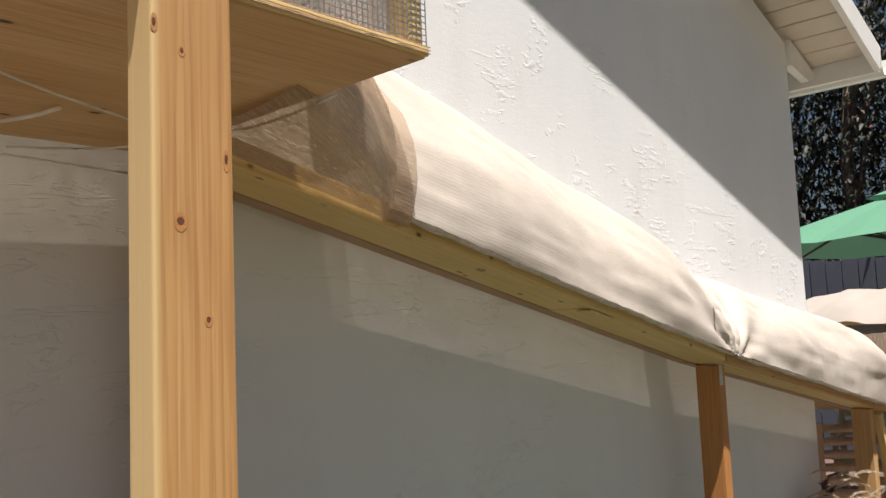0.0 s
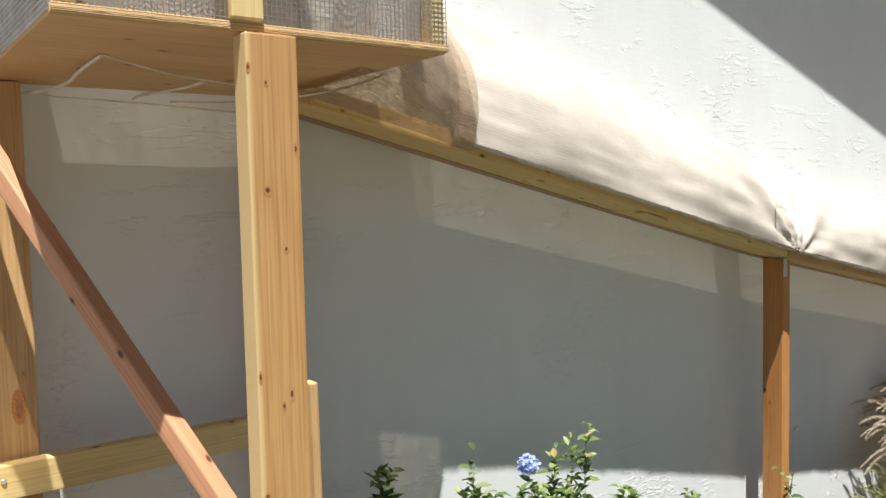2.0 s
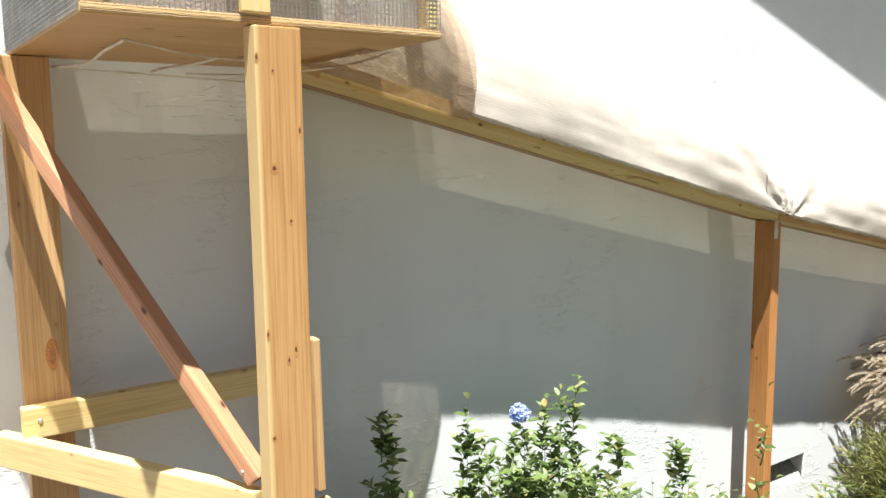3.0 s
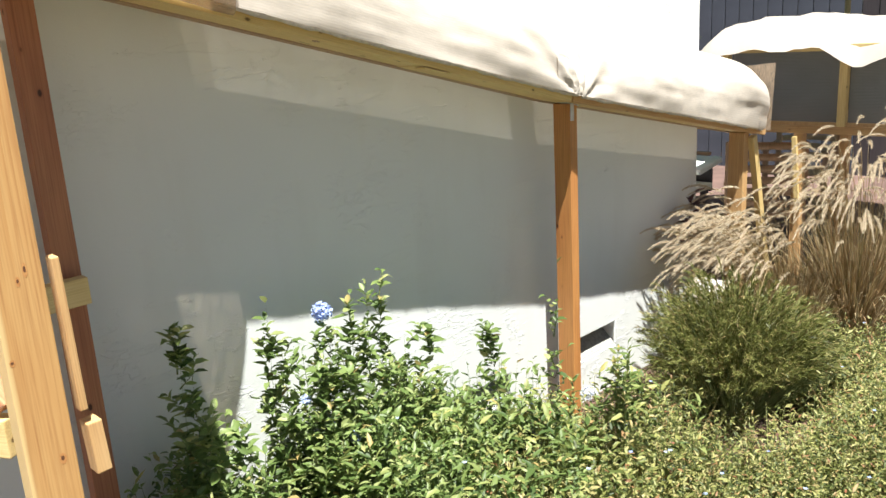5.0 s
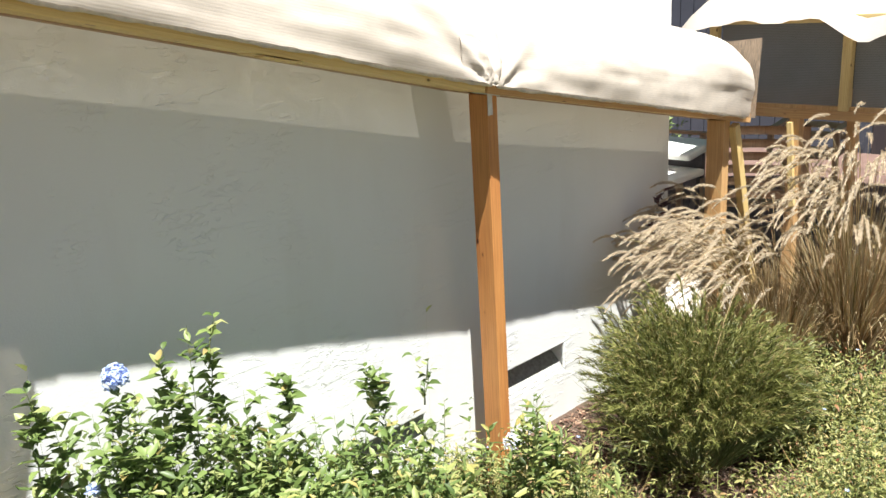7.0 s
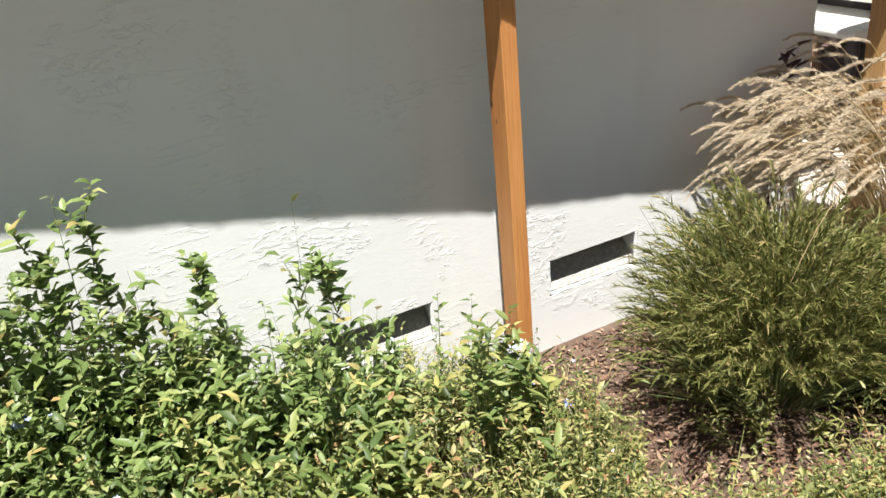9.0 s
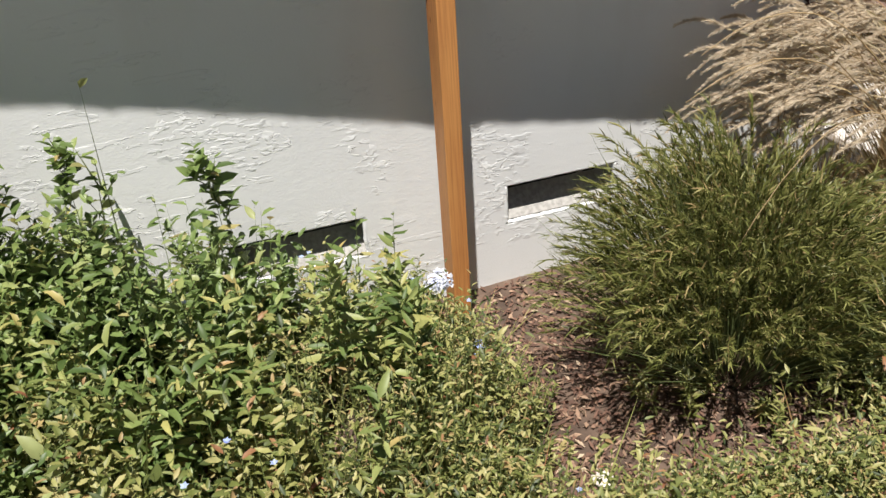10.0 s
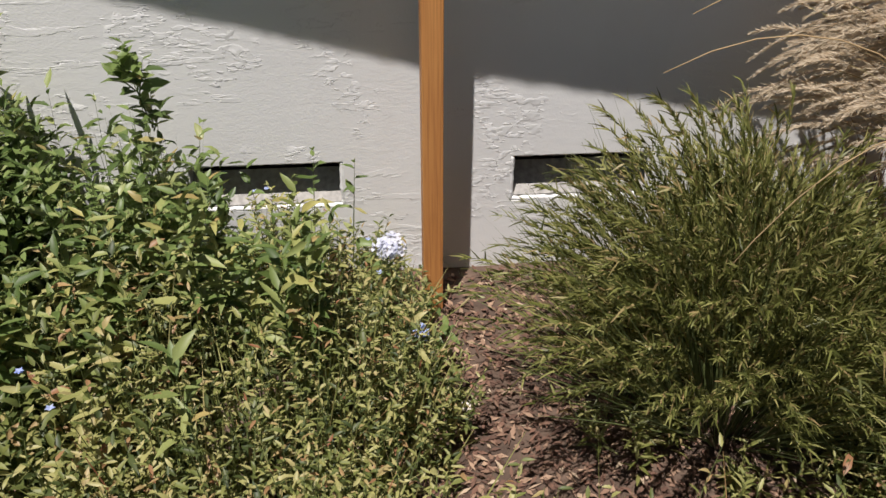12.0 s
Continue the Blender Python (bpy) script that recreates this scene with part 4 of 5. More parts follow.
spire(s2, 1.60, 1.30, 0.3, 1.00, 0.07)
spray(s2, 1.67, 1.30, 0.4, 1.03, 22, 0.05, 0.03)
flower_head(s2, (1.485, 1.27, 0.972), 0.031, 46, BLUE, "pale blue flower cluster")
flower_head(s2, (1.44, 1.22, 0.63), 0.014, 8, BLUE, "small blue flowers")
flower_head(s2, (1.50, 1.17, 0.57), 0.018, 12, BLUE, "small blue flowers")
flower_head(s2, (1.38, 1.25, 0.72), 0.012, 6, BLUE, "small blue flowers")
s3 = shrub("plumbago", 1.86, 1.22, 0.22, 0.66, 170, "green leafy shrub with upright shoots before the stucco wall", 20, 0.06)
spire(s3, 1.74, 1.30, 0.25, 1.00, 0.075)
spire(s3, 1.80, 1.25, 0.2, 0.82, 0.07)
spire(s3, 1.97, 1.30, 0.2, 0.77, 0.065)
s4 = shrub("plumbago", 2.22, 1.24, 0.24, 0.62, 150, "low yellowish green shrub", 14, 0.066)
spire(s4, 2.08, 0.82, 0.50, 1.06, 0.05, 4, 0.7)
spire(s4, 2.30, 1.28, 0.15, 0.69, 0.06)
spray(s4, 2.62, 1.36, 0.1, 0.42, 14, 0.055, 0.02)
spray(s4, 2.50, 1.36, 0.1, 0.40, 12, 0.055, -0.03)
spray(s4, 2.72, 1.33, 0.1, 0.40, 12, 0.055, 0.02)


# low leafy cover over the bed, thinning to a bare strip beside the post
def cover_height(x, y):
    edge = 2.93 + 0.10 * noise.noise((y * 3, 1.0, 0.0)) - 0.08 * max(0, 0.75 - y) + 1.0 * min(1, max(0, 0.42 - y) / 0.22)
    h = 0.39 + 0.13 * noise.noise((x * 1.7, y * 1.7, 3.0)) + 0.21 * noise.noise((x * 4.5, y * 4.5, 7.0)) + 0.05 * noise.noise((x * 11, y * 11, 9.0))
    h += 0.16 * max(0, 1 - abs(x - 1.6) / 0.9)
    h *= min(1.0, max(0.0, (edge - x) / 0.26)) ** 0.7
    if y < 0.35:
        h = min(h, 0.44) * max(0.5, 1 - (0.35 - y) * 0.7)
    if y < 0.38 and 2.9 < x < 3.95:
        h = max(h, (0.25 + 0.15 * noise.noise((x * 5, y * 5, 4.0))) * min(1, (0.38 - y) / 0.08) * min(1, (3.95 - x) / 0.3))
    if y > 1.05 and x > 2.15:
        h *= 0.66
    if y > 1.40:
        h *= 0.8
    if x > 3.72 and 0.0 < y < 1.0:
        h = max(h, 0.27 * min(1, (x - 3.72) / 0.12) * (0.8 + 0.5 * noise.noise((x * 6, y * 6, 2.0))))
    return max(0.0, h)


def bed_place():
    x, y = rng.uniform(0.75, 4.45), rng.uniform(-0.25, 1.48)
    if cover_height(x, y) < 0.05 or (x < 1.0 and y < 0.9):
        return None
    if x < 2.6 and y > 0.3 and noise.noise((x * 3.6, y * 3.6, 11.0)) < -0.12:
        return None
    return x, y


bed = scatter(4700, bed_place)
hs = np.array([cover_height(x, y) for x, y in bed]) * rng.uniform(0.65, 1.12, len(bed))
base = np.stack([bed[:, 0], bed[:, 1], np.full(len(bed), GROUND)], 1)
tops = np.stack([bed[:, 0] + rng.normal(0, 0.05, len(bed)), bed[:, 1] + rng.normal(0, 0.05, len(bed)), hs], 1)
tops[:, 1] = np.minimum(tops[:, 1], WALL_Y - 0.04)
cover = thing("groundcover", (2.0, 0.7, GROUND), "dense low leafy weeds and herbs over the bed", "groundcover", kind="stuff")
part("stems", stem_mesh("stems", base, tops, 0.004), STEM, cover)
p, w, L, W = stems_and_leaves(base, tops, 20, 0.046, 0.0155, 0.22)
p[:, 1] = np.minimum(p[:, 1], WALL_Y - 0.02)
big = rng.uniform(0, 1, len(L)) < 0.03
L = np.where(big, L * 1.8, L)
W = np.where(big, W * 1.8, W)
small = (p[:, 0] > 2.35) | (p[:, 1] < 0.45)
L, W = np.where(small, L * 0.68, L), np.where(small, W * 0.55, W)
lush = p[:, 0] + 0.5 * np.array([noise.noise((a * 4, b * 4, 5.0)) for a, b in p[:, :2]]) - 0.5 * (p[:, 1] - 0.8) < 2.0
L, W = np.where(lush, L * 1.12, L), np.where(lush, W * 1.2, W)
part("leaves", leaf_mesh("leaves", p[~lush], w[~lush], L[~lush], W[~lush]), WEED, cover)
part("broad_leaves", leaf_mesh("broad_leaves", p[lush], w[lush], L[lush], W[lush]), LEAF, cover)
# upright herbs with long leaves standing above the rest
hp = scatter(230, lambda: (lambda q: q if q is not None and q[0] < 2.65 and q[1] > 0.5 and noise.noise((q[0] * 2.6, q[1] * 2.6, 21.0)) > 0.0 else None)(bed_place()))
hb = np.stack([hp[:, 0], hp[:, 1], np.full(len(hp), GROUND)], 1)
hh = np.array([cover_height(x, y) for x, y in hp]) + rng.uniform(0.02, 0.15, len(hp))
ht = np.stack([hp[:, 0] + rng.normal(0, 0.03, len(hp)), hp[:, 1] + rng.normal(0, 0.03, len(hp)), hh], 1)
ht[:, 1] = np.minimum(ht[:, 1], WALL_Y - 0.05)
part("herb_stems", stem_mesh("herb_stems", hb, ht, 0.004), STEM, cover)
p, w, L, W = stems_and_leaves(hb, ht, 14, 0.080, 0.0215, 0.6)
p[:, 1] = np.minimum(p[:, 1], WALL_Y - 0.02)
part("herb_leaves", leaf_mesh("herb_leaves", p, w, L, W), HERB, cover)
# small grassy blades among the weeds
gp = scatter(4600, bed_place)
gb = np.stack([gp[:, 0], gp[:, 1], np.full(len(gp), GROUND)], 1)
gh = np.array([cover_height(x, y) for x, y in gp]) * rng.uniform(0.7, 1.25, len(gp)) + 0.06
gw = np.stack([rng.normal(0, 0.35, len(gp)), rng.normal(0, 0.35, len(gp)), np.ones(len(gp))], 1)
part("blades", blade_mesh("blades", gb, gw, gh, np.full(len(gp), 0.006), np.full(len(gp), 0.15), 4), WEED, cover)
# fine small-leaved weeds along the front of the bed
vp = scatter(2600, lambda: (lambda q: q if cover_height(*q) > 0.04 else None)((rng.uniform(2.3, 4.5), rng.uniform(-0.3, 0.46))))
vb = np.stack([vp[:, 0], vp[:, 1], np.full(len(vp), GROUND)], 1)
vt = np.stack([vp[:, 0] + rng.normal(0, 0.04, len(vp)), vp[:, 1] + rng.normal(0, 0.04, len(vp)), np.array([cover_height(x, y) for x, y in vp]) * rng.uniform(0.6, 1.0, len(vp))], 1)
p, w, L, W = stems_and_leaves(vb, vt, 14, 0.030, 0.0095, 0.35)
part("fine_leaves", leaf_mesh("fine_leaves", p, w, L, W), WEED, cover)
fl = np.array([bed_place() or (2.2, 0.6) for _ in range(70)])
fz = np.array([cover_height(x, y) for x, y in fl]) * 1.0 + 0.02
fp, fw = [], []
for (x, y), z in zip(fl, fz):
    for k in range(5):
        fp.append((x, y, z))
        fw.append((math.cos(k * 1.2566), math.sin(k * 1.2566), 0.3))
part("tiny_flowers", leaf_mesh("tiny_flowers", np.array(fp), np.array(fw), np.full(len(fp), 0.009), np.full(len(fp), 0.007), 0.05, 0), BLUE, cover, "tiny blue flowers")
fk = thing("plumbago_sprig", (2.80, 1.20, GROUND), "low sprig with a pale white-blue flower head beside the post", "plant")
flower_head(fk, (2.815, 1.195, 0.225), 0.034, 36, PALE_PETAL, "pale flower cluster")
spray(fk, 2.80, 1.20, GROUND, 0.21, 16, 0.05, 0.01)
spray(fk, 2.76, 1.24, GROUND, 0.20, 14, 0.05, -0.02)
spray(fk, 2.90, 1.20, GROUND, 0.06, 12, 0.055)
fk2 = thing("plumbago_sprig", (2.87, 1.06, GROUND), "low sprig with a small blue flower head at the path edge", "plant")
flower_head(fk2, (2.872, 1.04, 0.085), 0.022, 18, BLUE, "blue flower cluster")
spray(fk2, 2.87, 1.04, GROUND, 0.08, 12, 0.045, 0.0)
spray(fk2, 2.92, 1.08, GROUND, 0.08, 14, 0.055)
spray(fk2, 2.84, 1.00, GROUND, 0.08, 14, 0.055)

# mulch chips on the open soil
mp = np.stack([rng.uniform(2.6, 4.2, 17000), rng.uniform(-0.3, 1.5, 17000)], 1)
mz = np.array([ground_z(x, y) for x, y in mp])
mpos = np.stack([mp[:, 0], mp[:, 1], mz + rng.uniform(0.0, 0.012, len(mp))], 1)
mway = np.stack([rng.normal(0, 1, len(mp)), rng.normal(0, 1, len(mp)), rng.normal(0, 0.25, len(mp))], 1)
chips = thing("mulch", (3.2, 0.6, GROUND), "brown wood chip mulch and dry leaf litter", "mulch", kind="stuff")
part("chips", leaf_mesh("chips", mpos, mway, rng.uniform(0.012, 0.04, len(mp)), rng.uniform(0.006, 0.014, len(mp)), 0.2, 0.0), CHIP, chips)
sp = rng.uniform((3.0, -0.4), (4.2, 0.55), (420, 2))
sb = np.stack([sp[:, 0], sp[:, 1], np.full(len(sp), GROUND)], 1)
st = sb + np.stack([rng.normal(0, 0.03, len(sp)), rng.normal(0, 0.03, len(sp)), rng.uniform(0.03, 0.11, len(sp))], 1)
p, w, L, W = stems_and_leaves(sb, st, 9, 0.024, 0.010, 0.2)
part("seedlings", leaf_mesh("seedlings", p, w, L, W), WEED, chips, "sparse small seedlings")


def rock(name, at, r, label):
    bm = bmesh.new()
    bmesh.ops.create_icosphere(bm, subdivisions=3, radius=r)
    for v in bm.verts:
        v.co *= 1 + 0.35 * noise.noise(v.co * (1.6 / r) + Vector(at) * 7)
        v.co.z *= 0.6
    return tagged(part(name, bm, STONE, at=Matrix.Translation(at)), label, "stone", "stones on the mulch")


rock("stone", (3.03, 0.62, GROUND + 0.008), 0.028, "small pale stone on brown mulch")
rock("stone", (3.20, 0.45, GROUND + 0.006), 0.018, "small pale stone on brown mulch")
rock("stone", (2.98, 0.95, GROUND + 0.006), 0.016, "small pale stone on brown mulch")

# dark green rush clump
rush = thing("rush_clump", (3.60, 0.89, GROUND), "rounded dense clump of fine dark green rush blades", "ornamental grass")
n = 1000
RX, RY = 3.60, 0.89
a = rng.uniform(0, 6.28, n)
r = np.sqrt(rng.uniform(0, 1, n))
lump = np.array([1 + 0.5 * noise.noise((math.cos(q) * 2.6, math.sin(q) * 2.6, k * 2.4)) for q, k in zip(a, r)])
rb = np.stack([RX + 0.16 * r * np.cos(a), RY + 0.13 * r * np.sin(a), np.full(n, GROUND)], 1)
out = np.stack([0.42 * r * np.cos(a), 0.34 * r * np.sin(a), np.zeros(n)], 1) * lump[:, None]
top = (0.62 - 0.26 * r ** 2.6) * (0.5 + 0.5 * lump) * (rng.uniform(0.60, 1.06, n) + 0.09 * (rng.uniform(0, 1, n) > 0.92)) * (1 - 0.28 * np.clip((rb[:, 0] + out[:, 0] - 3.55) / 0.42, 0, 1)) - GROUND


def stem_at(u):
    """Points along all the stems at the shares u, of shape (n, k)."""
    z = top[:, None] * (1.55 * u - 0.55 * u ** 2.6)
    return rb[:, None] + out[:, None] * (u ** 1.15)[..., None] + z[..., None] * np.array([0, 0, 1.0])


k = 50
u = 0.38 + 0.62 * (np.arange(k) + rng.uniform(0, 1, (n, k))) / k
c = stem_at(u).reshape(-1, 3)
tan = unit(stem_at(np.minimum(u + 0.03, 1.05)).reshape(-1, 3) - c)
way = tan * 0.9 + rng.normal(0, 0.34, tan.shape) + np.array([0, 0, 0.25])
fl_len = rng.uniform(0.016, 0.046, len(c))
part("foliage", blade_mesh("foliage", c, way, fl_len, np.full(len(c), 0.0040), np.full(len(c), 0.2), 2), RUSH, rush)
part("stem_mass", blade_mesh("stem_mass", rb, out + np.array([0, 0, 1.0]) * top[:, None], np.linalg.norm(out, axis=1) * 0.7 + top * 0.85, np.full(n, 0.0024), np.full(n, 0.06), 5), STEM, rush)
# low side shoots that spill onto the mulch
b2 = scatter(110, lambda: (RX + (f := rng.uniform(0.16, 0.36)) * math.cos(q), RY + f * math.sin(q)) if (q := rng.uniform(0, 6.28)) else None)
b3 = np.stack([b2[:, 0], b2[:, 1], np.full(len(b2), GROUND + 0.01)], 1)
t3 = b3 + np.stack([(b2[:, 0] - RX) * 0.25, (b2[:, 1] - RY) * 0.25, rng.uniform(0.05, 0.26, len(b2))], 1)
p, w, L, W = stems_and_leaves(b3, t3, 18, 0.05, 0.008, 0.1)
part("side_shoot_foliage", leaf_mesh("side_shoot_foliage", p, w, L, W), RUSH, rush)


# tan fountain grass
def fountain(x, y, n, height, reach, plumes, lean, label, deep=0.8, side_lean=0.0):
    t = thing("fountain_grass", (x, y, GROUND), label, "ornamental grass", "fountain grass")
    a = rng.uniform(0, 6.28, n)
    r = np.sqrt(rng.uniform(0, 1, n))
    b = np.stack([x + 0.14 * r * np.cos(a), y + 0.14 * r * np.sin(a), np.full(n, GROUND)], 1)
    w = np.stack([reach * r * np.cos(a) + 0.6 * lean, deep * reach * r * np.sin(a), np.full(n, 1.0)], 1) + rng.normal(0, 0.07, (n, 3))
    part("blades", blade_mesh("blades", b, w, height * rng.uniform(0.5, 1.0, n), np.full(n, 0.005), 0.12 + 0.45 * r * rng.uniform(0.6, 1.2, n), 7), STRAW, t)
    # plumes: stalk ends that arch over, set with fine bristles
    vs, fs = [], []
    pos, way, ln = [], [], []
    for k in range(plumes):
        q = math.pi + rng.normal(0, 0.95)
        rr = math.sqrt(rng.uniform(0.02, 1))
        out = np.array([reach * rr * math.cos(q) + lean * rng.uniform(0.4, 1.25), 0.6 * deep * reach * rr * math.sin(q) + 0.02 + side_lean * rng.uniform(0.3, 1.2), 0.0])
        top = height * rng.uniform(0.70, 1.0) * (1 - 0.16 * rr)
        o = np.array([x + 0.1 * rr * math.cos(q), y + 0.1 * rr * math.sin(q), GROUND])
        bend = rng.uniform(0.85, 1.08)

        def at(s):
            return o + out * s + np.array([0, 0, 1.0]) * (top - GROUND) * (2 * s - bend * s * s)
        stalk = np.array([at(s) for s in np.linspace(0, 1.0, 11)])
        kk = len(vs)
        side = unit(np.cross(out + np.array([0, 0, 0.3]), rng.normal(0, 1, 3)))
        for c in stalk:
            vs.extend([c - side * 0.0012, c + side * 0.0012])
        fs.extend([(kk + 2 * i, kk + 2 * i + 1, kk + 2 * i + 3, kk + 2 * i + 2) for i in range(10)])
        tip = at(1.0)
        tang0 = unit(unit(out + 1e-6) * 0.95 + np.array([0, 0, rng.uniform(-0.05, 0.5)]) + rng.normal(0, 0.12, 3))
        plen = rng.uniform(0.11, 0.19)
        for f in np.linspace(-0.04, 1.0, 80):
            c = tip + tang0 * plen * f + np.array([0, 0, -0.50]) * plen * f * abs(f)
            tang = unit(tang0 + np.array([0, 0, -0.64]) * f)
            for _ in range(5):
                pos.append(c)
                way.append(unit(tang * 1.7 + rng.normal(0, 0.5, 3)))
                ln.append(0.022 * max(0.2, 1 - 0.85 * abs(f - 0.35)) * rng.uniform(0.6, 1.3))
    part("stalks", raw_mesh("stalks", np.array(vs), np.array(fs)), STRAW, t)
    ln = np.array(ln)
    part("plumes", blade_mesh("plumes", np.array(pos), np.array(way), ln, np.full(len(ln), 0.0019), np.full(len(ln), 0.1), 1), PLUME, t, "pale feathery seed plumes")
    return t


fountain(4.46, 1.00, 1900, 0.86, 0.42, 260, -0.14, "tan fountain grass clump with feathery arching plumes", 0.55, 0.24)
fountain(4.22, 1.24, 900, 0.62, 0.34, 12, -0.05, "low dry fountain grass clump between the rush and the wall", 0.5)
fountain(4.90, 0.80, 1500, 1.16, 0.40, 150, -0.18, "tall dry fountain grass clump with straw stalks")
fountain(5.25, 0.42, 1300, 1.36, 0.45, 70, -0.08, "tall dry fountain grass clump with straw stalks")

# single long blades that arch out of the nearest clump, over the rush
stray = thing("grass_blades", (4.30, 0.80, GROUND), "long pale dry grass blades arching over the mulch", "ornamental grass")
for tip, high in (((3.42, 0.75, 0.40), 0.56), ((3.55, 0.72, -0.06), 0.30), ((3.27, 0.78, 0.82), 0.66), ((3.31, 0.80, 0.91), 0.72), ((3.66, 0.74, 0.16), 0.38)):
    foot = Vector((4.32, 0.86, GROUND))
    tip = Vector(tip)
    pts = []
    for i in range(15):
        f = i / 14
        p = foot.lerp(tip, f)
        pts.append((p.x, p.y, p.z + high * 4 * f * (1 - f) * (0.55 if tip.z > 0.6 else 0.9)))
    part("blade", tube("blade", pts, [0.0024 * (1 - 0.6 * i / 14) for i in range(15)], 5), STRAW, stray)

# burgundy sprig at the wall corner
bs = thing("burgundy_shrub", (4.10, 1.43, GROUND), "dark burgundy leafed shrub at the wall corner", "shrub")
bb = np.stack([rng.uniform(4.08, 4.28, 6), rng.uniform(1.38, 1.45, 6), np.full(6, GROUND)], 1)
bt = bb + np.stack([rng.normal(-0.03, 0.05, 6), rng.normal(0, 0.015, 6), rng.uniform(0.74, 0.96, 6)], 1)
part("stems", stem_mesh("stems", bb, bt, 0.005), PURPLE_LEAF, bs)
p, w, L, W = stems_and_leaves(bb, bt, 5, 0.10, 0.036, 0.78)
part("leaves", leaf_mesh("leaves", p, w, L, W), PURPLE_LEAF, bs)

# ---------------------------------------------------------------- patio beyond the wall's end
slab = part("patio", box_bm(7.0, 6.0, 0.10, 0.01), BRICKRED, at=pose(9.1, 3.6, GROUND - 0.05 + 0.005))
tagged(part("pavement", box_bm(1.18, 5.0, 0.10, 0.01), CONCRETE, at=pose(5.00, 4.1, GROUND - 0.05 + 0.006)), "pale concrete strip beside the house", "pavement", kind="structure")
tagged(slab, "dark reddish patio paving", "patio", kind="structure")
PZ = GROUND + 0.005

# second enclosure with a cloth roof
e2 = thing("cat_house", (5.55, 1.2, GROUND), "wooden screened cat house on legs with a sagging cloth roof", "pet enclosure")
QX0, QX1, QY0, QY1, QZ0, QZ1 = 5.42, 6.25, 0.35, 1.86, 1.05, 1.56
for x in (QX0, QX1):
    for y in (QY0, 1.10, QY1):
        board("post", (x, y, QZ0 + 0.05), (x, y, QZ1), 0.05, 0.05, PALE, e2)
    board("bottom_rail", (x, QY0 - 0.05, QZ0 + 0.025), (x, QY1 + 0.25, QZ0 + 0.025), 0.05, 0.05, PINE, e2, (1, 0, 0))
    board("top_rail", (x, QY0, QZ1 + 0.02), (x, QY1, QZ1 + 0.02), 0.04, 0.04, PALE, e2, (1, 0, 0))
    for y in (QY0, 1.35):
        board("leg", (x, y, GROUND), (x, y, QZ0), 0.06, 0.06, PINE, e2)
board("brace", (QX0 - 0.04, 1.37, QZ0 - 0.02), (QX0 - 0.04, 1.33, 0.55), 0.03, 0.03, PALE, e2, (1, 0, 0))
part("floor", box_bm(QX1 - QX0, QY1 - QY0, 0.02, 0.002), PLY, e2, at=pose((QX0 + QX1) / 2, (QY0 + QY1) / 2, QZ0 + 0.06))
for x in (QX0 + 0.03, QX1 - 0.03):
    for y0, y1 in ((QY0 + 0.03, 1.075), (1.125, QY1 - 0.03)):
        part("screen", sheet("screen", wavy((x, y0, QZ0 + 0.05), (0, y1 - y0, 0), (0, 0, QZ1 - QZ0 - 0.05), 6, 4, 0.004, 2.0, (1, 0, 0))), SCREEN_DARK, e2, "dark insect screen")
part("back_panel", box_bm(0.015, QY1 - QY0 - 0.06, QZ1 - QZ0 - 0.05, 0.002), DARKWOOD, e2, "dark back panel", at=pose(QX1 - 0.06, (QY0 + QY1) / 2, (QZ0 + QZ1) / 2))
rg = []
for i in range(41):
    y = QY1 + 0.22 - (QY1 + 0.22 - QY0 + 0.3) * i / 40
    sag = 0.05 * math.sin((y - QY0) * 4.2) + 0.02 * noise.noise((y * 5, 0, 3))
    row = []
    for k in range(17):
        s = k / 16
        drop = (0.20 + 0.05 * noise.noise((y * 3.0, 4.0, 2.0))) * (abs(s - 0.5) * 2) ** 2.4
        hem = 0.07 * noise.noise((y * 3.5, s * 2, 8)) * (abs(s - 0.5) * 2) ** 4 + 0.03 * noise.noise((y * 6 + s * 3, s * 5, 5)) + 0.012 * noise.noise((y * 15, s * 9, 5))
        endcap = 0.14 * max(0, (i - 38) / 2) + 0.10 * max(0, (3 - i) / 3) ** 2
        row.append((QX0 - 0.12 + (QX1 - QX0 + 0.24) * s, y, QZ1 + 0.20 - drop - sag * 0.5 + hem - endcap - (0.09 * math.exp(-((y - 1.02) / 0.13) ** 2) + 0.05 * math.exp(-((y - 0.45) / 0.1) ** 2)) * max(0, 1 - 2.6 * s) ** 1.5))
    rg.append(row)
part("roof_cloth", sheet("roof_cloth", rg), CREAM_CLOTH, e2, "cream shade cloth roof, sagging")

# green market umbrella
UX, UY, UZ = 7.2, 1.72, 2.15
um = thing("patio_umbrella", (UX, UY, PZ), "open green canvas market umbrella on a wooden pole", "umbrella")
vs, fs = [(0, 0, 0.40)], []
rings = 6
for r in range(1, rings + 1):
    s = r / rings
    for k in range(32):
        a = 2 * math.pi * k / 32 + 0.2
        seg = abs(((k / 4) % 1) - 0.5) * 2
        rad = 1.36 * s * (0.955 + 0.045 * seg)
        vs.append((rad * math.cos(a), rad * math.sin(a), 0.40 * (1 - s) ** 0.92 - 0.03 * (1 - seg) * s))
for k in range(32):
    fs.append((0, 1 + k, 1 + (k + 1) % 32))
for r in range(rings - 1):
    for k in range(32):
        j = (k + 1) % 32
        fs.append((1 + r * 32 + k, 1 + (r + 1) * 32 + k, 1 + (r + 1) * 32 + j, 1 + r * 32 + j))
